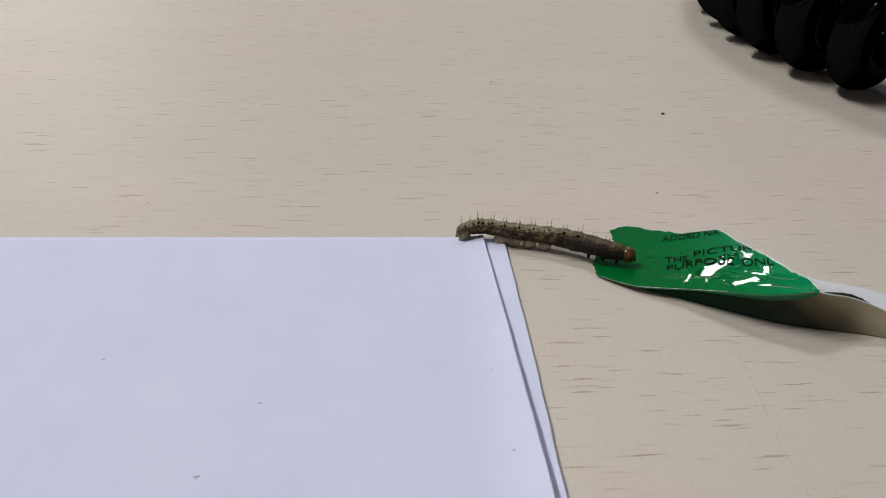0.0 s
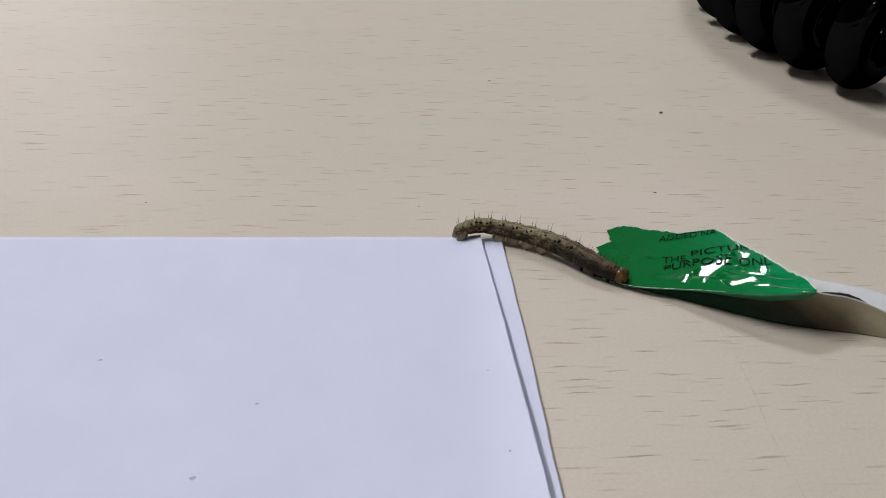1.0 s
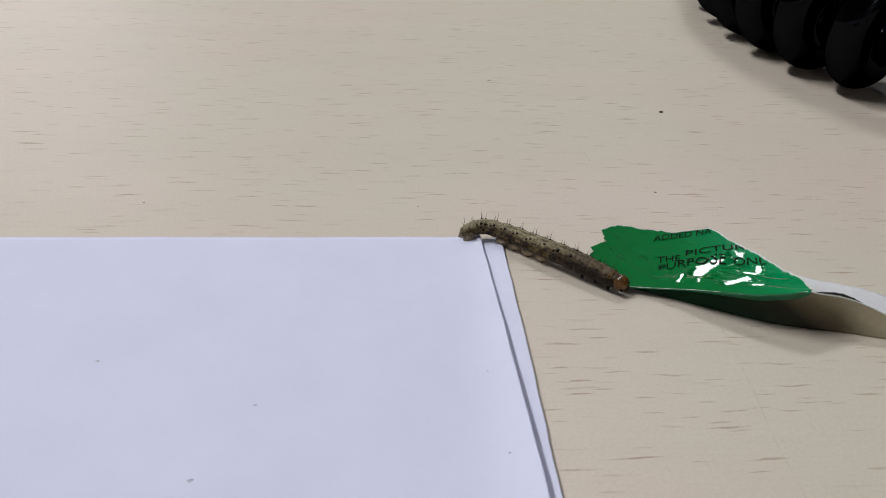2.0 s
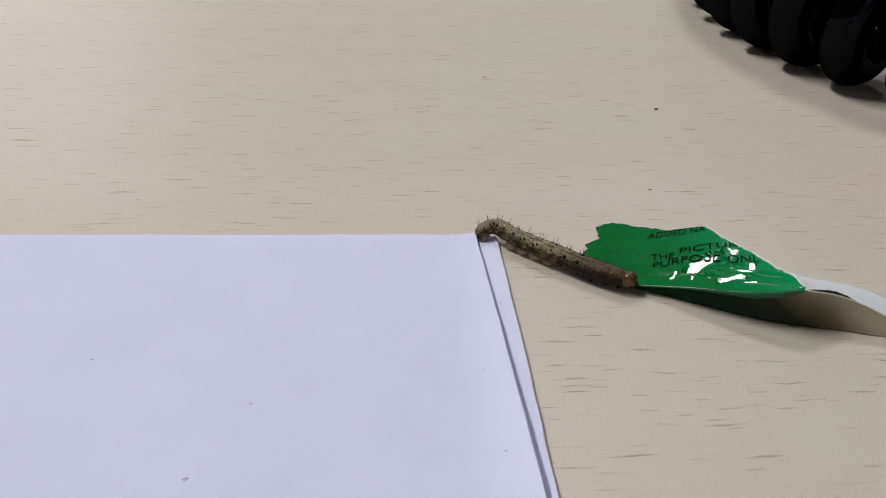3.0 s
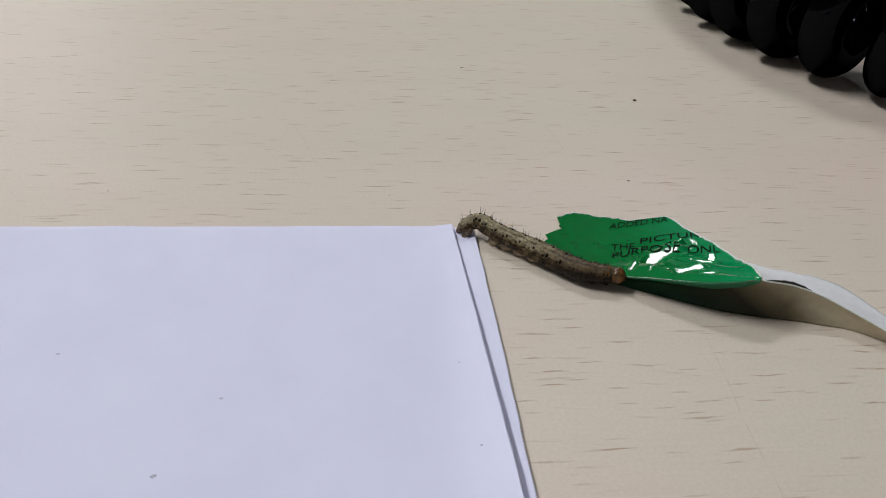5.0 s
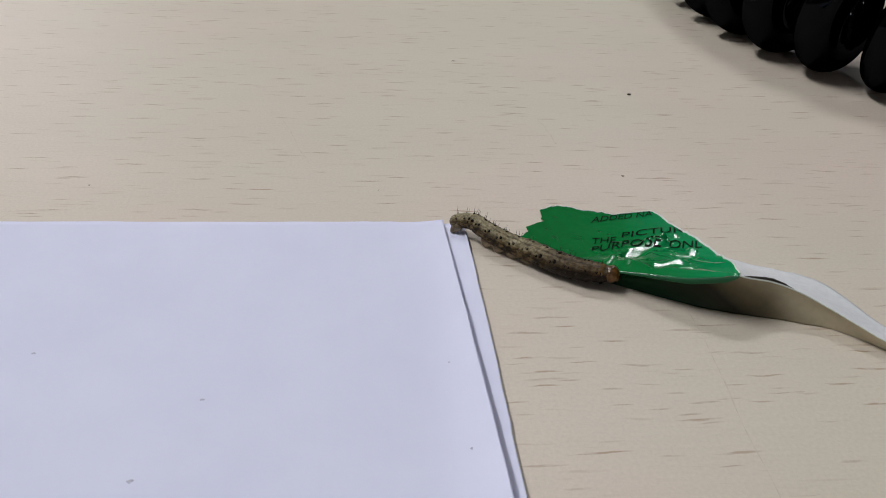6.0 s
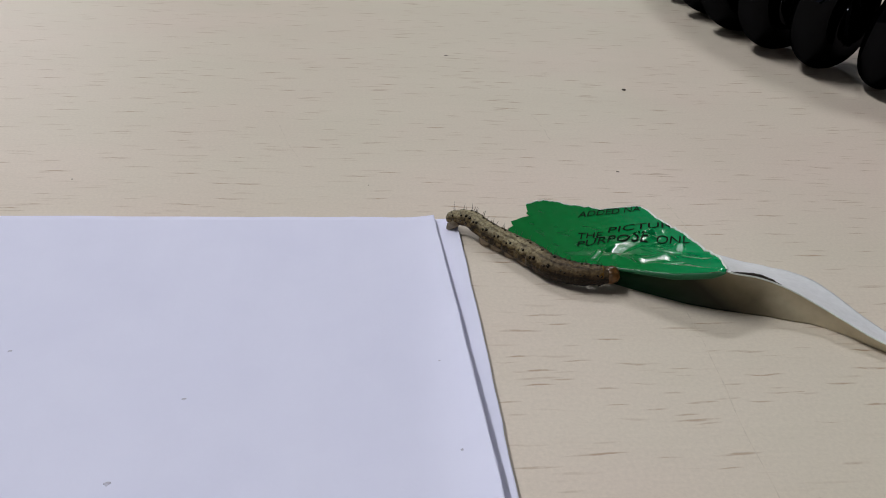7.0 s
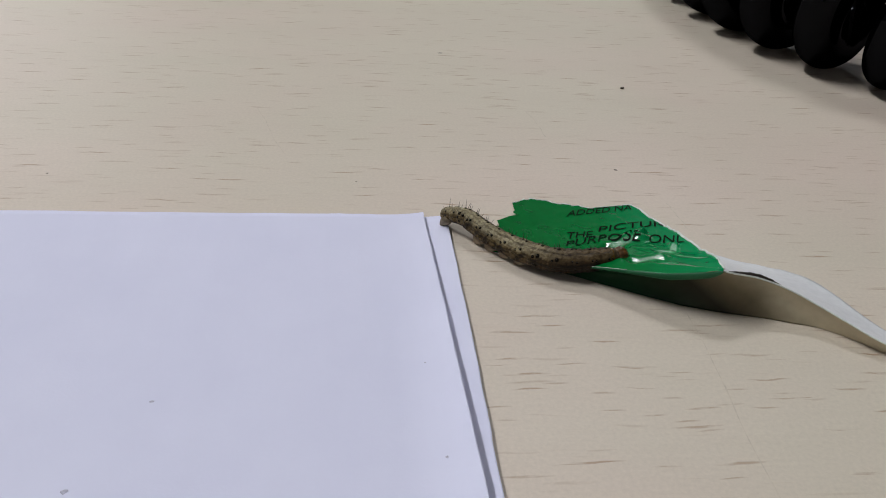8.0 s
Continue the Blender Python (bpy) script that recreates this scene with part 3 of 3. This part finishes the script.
    line("ADDED NA", (29.85, -0.1), (40.55, 2), (41.25, 4.2), (30.65, 2.1))
    line("THE", (28.25, -8), (31.95, -8.2), (32.65, -6), (28.85, -5.9))
    line("PICTUR", (33.3, -6.5), (43.5, -5.4), (44.2, -2.9), (34.0, -4.4))
    line("PURP", (27.65, -10.9), (33.35, -10.4), (34.45, -7.3), (28.25, -9))
    line("OSE", (33.55, -10.5), (37.95, -11.7), (39.05, -8.7), (34.75, -7.2))
    line("ONLY", (39.15, -11.8), (45.45, -13), (46.45, -10), (40.35, -8.6))
    return w


# ---------------------------------------------------------------- coiled black band
COIL_PHASE = 1.15


def coil_band():
    ob_root = tagged(empty("coiled_hair_band", (0.150, 0.137, 0)), "chunky glossy black plastic coil hair band on the table", "hair band")
    turns, per = 27, 48
    a, b, coil, r = 54.0, 88.0, 11.8, 5.5
    n = turns * per
    # equal steps along the oval
    ang, acc = [], [0.0]
    fine = [2 * math.pi * k / 4000 for k in range(4001)]
    for p, q in zip(fine, fine[1:]):
        acc.append(acc[-1] + math.hypot(a * (math.cos(q) - math.cos(p)), b * (math.sin(q) - math.sin(p))))
    at = np.interp(np.linspace(0, acc[-1], n + 1), acc, fine)
    def ring_at(k):
        th = at[k % n]
        c = Vector((a * math.cos(th), b * math.sin(th), coil + r))
        out = Vector((b * math.cos(th), a * math.sin(th), 0)).normalized()
        ph = 2 * math.pi * k / per + COIL_PHASE
        tangent = Vector((-a * math.sin(th), b * math.cos(th), 0)).normalized()
        centre = c + coil * (out * math.cos(ph) + Vector((0, 0, 1)) * math.sin(ph))
        step = (acc[-1] / n) * tangent + coil * (2 * math.pi / per) * (-out * math.sin(ph) + Vector((0, 0, 1)) * math.cos(ph))
        step.normalize()
        e1 = (centre - c).normalized()
        e1 = (e1 - step * e1.dot(step)).normalized()
        e2 = step.cross(e1)
        return [(centre + r * (e1 * math.cos(s) + e2 * math.sin(s))) * 0.001 for s in (2 * math.pi * i / 24 for i in range(24))]

    for turn in range(turns):                  # each turn of the cord, joined to the next on the inner side
        bm = bmesh.new()
        rings = [[bm.verts.new(p) for p in ring_at(k)] for k in range(turn * per + per // 2, (turn + 1) * per + per // 2 + 1)]
        for p, q in zip(rings, rings[1:]):
            for i in range(24):
                bm.faces.new((p[i], p[(i + 1) % 24], q[(i + 1) % 24], q[i]))
        bmesh.ops.recalc_face_normals(bm, faces=bm.faces)
        part("coil_turn", bm, BLACK, ob_root)


# ---------------------------------------------------------------- caterpillar
RINGS = 14          # tail, nine rings of the belly, three of the chest, head last
BODY_LENGTH = 29.0
# where each ring's middle sits along the body, tail to head
STATION = [0.030, 0.080, 0.130, 0.190, 0.263, 0.340, 0.424, 0.512, 0.600, 0.683, 0.760, 0.842, 0.915, 0.975]
GIRTH = [1.14, 1.34, 1.42, 1.46, 1.51, 1.56, 1.61, 1.67, 1.70, 1.69, 1.66, 1.57, 1.42, 1.2]
AT = [f * BODY_LENGTH for f in STATION]
SEAM = [-0.3] + [(a + b) / 2 for a, b in zip(AT, AT[1:])] + [BODY_LENGTH]


def girth(s):
    """The body's radius in mm at s mm from the tail: soft folds within a ring, a deeper one between rings."""
    r = float(np.interp(s, AT, GIRTH))
    dip = sum(0.075 * math.exp(-((s - b) / 0.22) ** 2) for b in SEAM[1:-1])
    for a, b in zip(SEAM, SEAM[1:]):
        dip += 0.022 * math.exp(-((s - a - 0.36 * (b - a)) / 0.13) ** 2) + 0.022 * math.exp(-((s - a - 0.70 * (b - a)) / 0.13) ** 2)
    return r * (1 - dip)


def rim_point(i, u, angle):
    """A point of ring i's skin: u along it from -1 to 1, angle from the back towards its left."""
    x = u * (SEAM[i + 1] - SEAM[i]) / 2
    r = girth(AT[i] + x)
    return Vector((x, r * math.sin(angle), r * 0.97 * math.cos(angle)))


def ring_mesh(i):
    bm = bmesh.new()
    rest, seg = bm.verts.layers.float_vector.new("rest"), bm.verts.layers.float.new("seg")
    sides, steps = 32, 18
    over = 0.55                                # reaches this far into its neighbours
    lo, hi = SEAM[i] - AT[i] - (over if i else 0.0), SEAM[i + 1] - AT[i] + over
    rows = []
    for j in range(steps + 1):
        x = lo + (hi - lo) * j / steps
        s = AT[i] + x
        past = max(0.0, SEAM[i] - s, s - SEAM[i + 1]) if i else max(0.0, s - SEAM[i + 1])
        shrink = 1 - 0.10 * past / over
        if i == 0:                             # blunt round tail
            shrink *= math.sqrt(max(0.05, 1 - max(0.0, 1 - (s + 0.3) / 1.3) ** 2.2))
        row = []
        for k in range(sides):
            a = 2 * math.pi * k / sides
            r = girth(s) * shrink * (1 + 0.07 * noise.noise((s * 0.9, math.cos(a) * 1.6, math.sin(a) * 1.6)) + 0.02 * noise.noise((s * 2.6, math.cos(a) * 4, math.sin(a) * 4)))
            side = 1 + 0.06 * math.exp(-((abs(math.sin(a)) - 1) / 0.2) ** 2)
            flat = 0.97 if math.cos(a) > 0 else float(np.interp(s, (15.5, 18.5), (0.80, 0.97)))
            v = bm.verts.new(Vector((x, r * math.sin(a) * side, r * flat * math.cos(a))) * 0.001)
            v[rest] = v.co + Vector((AT[i] * 0.001, 0, 0))
            v[seg] = 2 * x / (SEAM[i + 1] - SEAM[i])
            row.append(v)
        rows.append(row)
    for p, q in zip(rows, rows[1:]):
        for k in range(sides):
            bm.faces.new((p[k], p[(k + 1) % sides], q[(k + 1) % sides], q[k]))
    for row, x in ((rows[0], lo - 0.04), (rows[-1], hi + 0.04)):
        c = bm.verts.new(Vector((x, 0, 0)) * 0.001)
        c[rest] = c.co + Vector((AT[i] * 0.001, 0, 0.0005))
        for k in range(sides):
            bm.faces.new((row[k], row[(k + 1) % sides], c))
    bmesh.ops.recalc_face_normals(bm, faces=bm.faces)
    return bm


def caterpillar():
    root = tagged(empty("caterpillar"), "brown caterpillar with black spots and bristles, orange-brown head", "caterpillar")
    rings = []
    rng = random.Random(5)
    for i in range(RINGS - 1):
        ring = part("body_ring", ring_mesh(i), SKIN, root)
        rings.append(ring)
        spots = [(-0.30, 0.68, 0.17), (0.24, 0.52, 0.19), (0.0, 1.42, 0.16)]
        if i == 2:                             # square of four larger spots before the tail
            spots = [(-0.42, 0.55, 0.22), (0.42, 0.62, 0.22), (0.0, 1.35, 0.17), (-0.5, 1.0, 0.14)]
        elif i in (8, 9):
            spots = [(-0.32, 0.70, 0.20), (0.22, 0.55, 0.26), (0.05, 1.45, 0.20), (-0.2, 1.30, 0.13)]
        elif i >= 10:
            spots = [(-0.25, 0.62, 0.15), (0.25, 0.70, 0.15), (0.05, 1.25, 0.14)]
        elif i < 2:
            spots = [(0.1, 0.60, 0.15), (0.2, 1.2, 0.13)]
        for u, ang, size in spots:
            for s in (-1, 1):
                c = rim_point(i, u, ang * s)
                bm = bmesh.new()
                blob(bm, (0, 0, 0), (size * 1.2, size * 1.12, size * 0.45), i + u, 0.25, 12, 7)
                m = Matrix.Translation(c * 0.995) @ Vector((0, c.y, c.z)).to_track_quat("Z", "X").to_matrix().to_4x4()
                bm.transform(Matrix.Diagonal((0.001, 0.001, 0.001, 1)) @ m)
                part("spot", bm, SPOT, ring)
        for u, ang, size in spots:
            for s in (-1, 1):
                c = rim_point(i, u, ang * s)
                d = Vector((rng.uniform(-0.3, 0.25), c.y * 0.8, c.z + 0.5)).normalized()
                l = (1.35 if ang < 0.66 else 0.95) * rng.uniform(0.65, 1.1) * (0.75 if i > 9 else 1.0)
                bm = bmesh.new()
                tube(bm, [(c * 0.97) * 0.001, (c + d * l * 0.5) * 0.001, (c + d * l + Vector((0.06, 0, 0))) * 0.001], [0.000048, 0.000032, 0.000010], 5)
                part("bristle", bm, HAIR, ring)
        if i in (4, 5, 6, 7):                  # plump pale prolegs
            for s in (-1, 1):
                bm = bmesh.new()
                blob(bm, mm(-0.25, s * 0.80, -1.30), (0.00112, 0.00078, 0.00088), i * 2.3, 0.12, 20, 14)
                for v in bm.verts:             # narrows to the sole, leaning back
                    d = max(0.0, -0.0013 - v.co.z) / 0.0009
                    v.co.x = -0.00025 + (v.co.x + 0.00025) * (1 - 0.25 * d * d) - 0.0002 * d
                    v.co.z = max(v.co.z, -0.00206)
                leg = part("proleg", bm, PROLEG, ring, "plump pale tan proleg")
                bm = bmesh.new()
                blob(bm, mm(-0.48, s * 0.82, -2.12), (0.00055, 0.00040, 0.00012), i, 0.3, 12, 6)
                part("foot_hooks", bm, LEG, leg, "dark rim of hooks under the foot")
        if i == 0:
            for s in (-1, 1):
                bm = bmesh.new()
                tube(bm, [mm(0.35, s * 0.40, -0.15), mm(-0.10, s * 0.62, -0.62), mm(-0.48, s * 0.74, -0.98), mm(-0.60, s * 0.78, -1.15), mm(-0.60, s * 0.78, -1.28)], [0.00095, 0.00088, 0.00066, 0.00056, 0.00060], 14)
                part("clasper", bm, CLASPER, ring, "brown hind clasper")
        if i in (10, 11, 12):
            for s in (-1, 1):
                bm = bmesh.new()
                k = 1.0 if i == 10 else 0.82
                tube(bm, [mm(0.1, s * 0.6, -1.0), mm(0.2, s * 0.9, -1.45 * k), mm(0.1, s * 0.85, -1.85 * k), mm(0.35, s * 0.7, -2.1 * k)], [0.00036, 0.00028, 0.00018, 0.00005], 9)
                part("leg", bm, SPOT, ring, "short dark pointed leg")
        if i == 12:                            # horny plate over the first ring behind the head
            rows = []
            for j in range(9):
                u = -0.25 + 1.0 * j / 8
                rows.append([rim_point(i, u, 1.05 * math.sqrt(max(0.02, 1 - ((j - 4) / 4.2) ** 4)) * (k / 8 - 1)) * (1.02 - 0.045 * max(abs(k / 8 - 1), abs(j / 4 - 1)) ** 4) * 0.001 for k in range(17)])
            thick(part("neck_shield", sheet(rows), SHIELD, ring, "glossy golden-brown neck shield"), 0.00006)
    # head capsule: two lobes, brow, jaws
    bm = bmesh.new()
    for s in (-1, 1):
        blob(bm, mm(-0.1, s * 0.22, -0.02), (0.00122, 0.00104, 0.00120), 3 + s, 0.03, 24, 18)
    head = part("head", bm, HEAD, root, "glossy orange-brown head capsule")
    rings.append(head)
    bm = bmesh.new()
    blob(bm, mm(0.94, 0, -0.56), (0.00035, 0.0006, 0.00045), 1, 0.1, 12, 8)
    part("jaws", bm, LEG, head, "dark brown jaws")
    for s in (-1, 1):
        bm = bmesh.new()
        for k in range(5):
            a = -0.9 + 0.45 * k
            blob(bm, mm(0.60 + 0.14 * math.cos(a), s * (1.08 + 0.02 * k), -0.38 + 0.28 * math.sin(a)), (0.00009, 0.00009, 0.00009), k, 0, 8, 6)
        part("eye_cluster", bm, SPOT, head, "tiny dark eyes")
        for k, (x, y, z) in enumerate(((0.3, 0.5, 1.12), (0.62, 0.78, 0.66), (-0.3, 0.64, 1.03))):
            bm = bmesh.new()
            c = Vector((x, s * y, z))
            tube(bm, [c * 0.00095, (c + Vector((0.3, s * 0.25, 0.55))) * 0.001], [0.00004, 0.00001], 5)
            part("bristle", bm, HAIR, head)
    return root, rings


room()
table()
SHEET = paper()
WRAPPER = wrapper()
coil_band()
LARVA, BODY = caterpillar()
marks(SHEET)


# ---------------------------------------------------------------- what moves
def motions():
    walk(WRAPPER, [(t, pose((BASE.x + x) * 0.001, (BASE.y + y) * 0.001, 0, 0, 0, turn)) for t, x, y, turn in (
        (0.0, 0.0, 0.0, 0.0), (0.5, 0.03, 0.03, 0.3), (1.0, 0.01, 0.07, 0.4), (1.5, -0.63, 0.22, 0.45), (3.0, -1.12, 0.22, 0.3), (3.5, -1.54, 0.22, 0.5), (4.0, -2.09, 0.36, 0.55),
        (4.5, -2.83, 0.3, 0.5), (6.0, -5.75, 1.3, -2.1), (6.5, -6.0, 1.15, -2.05), (7.0, -6.99, 1.65, -2.5), (7.5, -7.8, 1.6, -2.3), (8.0, -8.02, 1.56, -1.6))])
    spine = []
    ROLL = [min(1.0, 0.35 + 0.075 * i) for i in range(RINGS)]        # the hind feet keep their hold, the chest turns over

    def crawl(t, roll, *pts):
        # once it has let go of the sheet it lies low on the table
        low = 0.40 * max(0.0, min(1.0, (t - 1.5) / 1.5))
        drawn = max(0.0, min(1.0, (t - 4.5) / 1.5))          # later the hind feet are drawn in under it
        pts = [Vector(p) + low * share * Vector((0, 1.8, -1)) for p, share in zip(pts, (0, 0, 0.1 + 0.4 * drawn, 0.3 + 0.6 * drawn, 0.7 + 0.3 * drawn, 1, 0.6, 0.2))]
        line = [catmull(pts, k / 120) for k in range(121)]
        run = [0.0]
        for p, q in zip(line, line[1:]):
            run.append(run[-1] + (q - p).length)
        poses = []
        for i in range(RINGS):
            want = run[-1] * STATION[i]
            here = [Vector([float(np.interp(min(max(want + d, 0), run[-1]), run, [p[c] for p in line])) for c in range(3)]) for d in (-1.2, 0, 1.2)]
            x = (here[2] - here[0]).normalized()
            y = Vector((0, 0, 1)).cross(x).normalized()
            z = x.cross(y)
            m = Matrix((x, y, z)).transposed().to_4x4() @ pose(0, 0, 0, roll * ROLL[i])
            m.translation = here[1] * 0.001
            poses.append(m)
        spine.append((t, poses))

    crawl(0, 0, (-4.4, 0.8, 2.1), (-0.6, 1.7, 2.5), (3.5, 0.5, 2.4), (7.6, -0.5, 2.3), (11.6, -1.9, 2.4), (15.4, -4.0, 2.5), (18.9, -6.5, 2.6), (22.7, -8.5, 2.6))
    crawl(0.3, 2, (-4.7, 0.5, 2.1), (-0.9, 2.0, 2.5), (3.4, 1.1, 2.4), (7.5, -0.4, 2.3), (11.6, -2.1, 2.4), (15.3, -4.3, 2.5), (18.7, -7.0, 2.6), (22.4, -9.4, 2.6))
    crawl(0.5, 4, (-4.5, 0.4, 2.1), (-0.7, 1.9, 2.5), (3.7, 1.1, 2.4), (7.7, -0.7, 2.3), (11.6, -2.9, 2.3), (14.8, -5.8, 2.2), (17.4, -9.4, 2.0), (20.0, -13.0, 1.6))
    crawl(0.7, 6, (-4.5, 0.5, 2.1), (-0.4, 1.9, 2.5), (4.1, 0.7, 2.3), (8.4, -1.3, 2.3), (12.1, -4.2, 2.3), (15.0, -7.9, 2.2), (17.4, -11.9, 2.0), (19.6, -16.1, 1.6))
    crawl(1.0, 6, (-4.5, 0.5, 2.1), (-0.6, 1.9, 2.5), (3.8, 0.9, 2.4), (7.9, -1.2, 2.3), (11.4, -4.0, 2.3), (14.5, -7.4, 2.2), (17.4, -10.9, 2.0), (20.9, -13.7, 1.6))
    crawl(1.5, 8, (-4.5, 0.4, 2.1), (-0.6, 1.8, 2.5), (3.7, 0.5, 2.4), (7.3, -2.3, 2.3), (10.6, -5.3, 2.3), (13.8, -8.6, 2.3), (16.9, -11.9, 2.0), (20.0, -15.1, 1.6))
    crawl(3.0, 20, (0, -0.1, 1.65), (2.8, 0.8, 2.5), (5.7, -2.3, 2.3), (8.6, -5.4, 2.3), (11.6, -8.4, 2.3), (14.6, -11.4, 2.3), (18.02, -14.3, 2.4), (21.8, -17.1, 2.6))
    crawl(3.5, 22, (-0.2, -1.2, 1.65), (2.6, 0.2, 2.5), (5.9, -2.9, 2.3), (8.9, -6.3, 2.3), (12.1, -9.5, 2.3), (15.4, -12.5, 2.3), (19.42, -15.1, 2.4), (24.4, -16.1, 2.6))
    crawl(4.0, 24, (-0.2, -1.2, 1.65), (2.8, 0.3, 2.5), (6.1, -2.8, 2.3), (9.1, -6.2, 2.3), (12.1, -9.5, 2.3), (15.3, -12.7, 2.3), (19.32, -15.2, 2.4), (24.3, -16.1, 2.6))
    crawl(4.5, 27, (0.5, -1.5, 1.65), (3.3, 0.1, 2.5), (6.4, -3.1, 2.3), (9.4, -6.5, 2.3), (12.4, -9.9, 2.3), (15.3, -13.3, 2.3), (18.82, -16.4, 2.4), (23.7, -17.5, 2.6))
    crawl(6.0, 28, (1, -1.1, 2.1), (4.1, -2.3, 2.6), (6.4, -5.6, 2.5), (9.2, -8.6, 2.3), (12.2, -11.4, 2.3), (15.1, -14.3, 2.3), (18.71, -16.8, 2.4), (23, -18.6, 2.6))
    crawl(6.5, 29, (1.2, -1.1, 2.1), (4.5, -2.9, 2.6), (7.1, -6.4, 2.4), (10.1, -9.7, 2.3), (13.2, -13, 2.3), (16, -16.4, 2.3), (20.42, -18.2, 2.4), (25.3, -19.1, 2.6))
    crawl(7.0, 30, (1.7, -1.5, 2.1), (4.8, -2.8, 2.6), (7.2, -6.3, 2.4), (9.9, -9.6, 2.3), (12.6, -13, 2.3), (14.9, -16.6, 2.3), (18.71, -18.9, 2.4), (23.5, -19.5, 2.6))
    crawl(7.3, 30, (1.8, -1.7, 2.1), (4.9, -3, 2.6), (7.2, -6.6, 2.4), (9.8, -9.9, 2.3), (12.5, -13.3, 2.3), (15, -16.7, 2.3), (19.21, -18.4, 2.4), (24, -18.8, 2.6))
    crawl(7.5, 30, (1.8, -1.8, 2.1), (4.9, -2.9, 2.6), (7.2, -6.3, 2.4), (9.7, -9.6, 2.3), (12.1, -13, 2.4), (14.5, -16.3, 2.6), (18.24, -18.3, 3), (22.5, -17.9, 3.5))
    crawl(7.7, 30, (1.7, -1.5, 2.1), (4.8, -2.6, 2.6), (7.1, -6.1, 2.4), (9.7, -9.4, 2.3), (12.3, -12.7, 2.4), (15, -15.9, 2.6), (18.88, -17.6, 3), (23.4, -17.2, 3.5))
    crawl(8.0, 30, (2.5, -0.9, 2.1), (5.5, -3.2, 2.6), (7.8, -6.8, 2.4), (10.4, -10.3, 2.3), (13.4, -13.5, 2.4), (16.9, -15.9, 2.7), (21.31, -16.4, 3.1), (26, -15.7, 3.5))

    for i, ring in enumerate(BODY):
        walk(ring, [(t, poses[i]) for t, poses in spine])


motions()
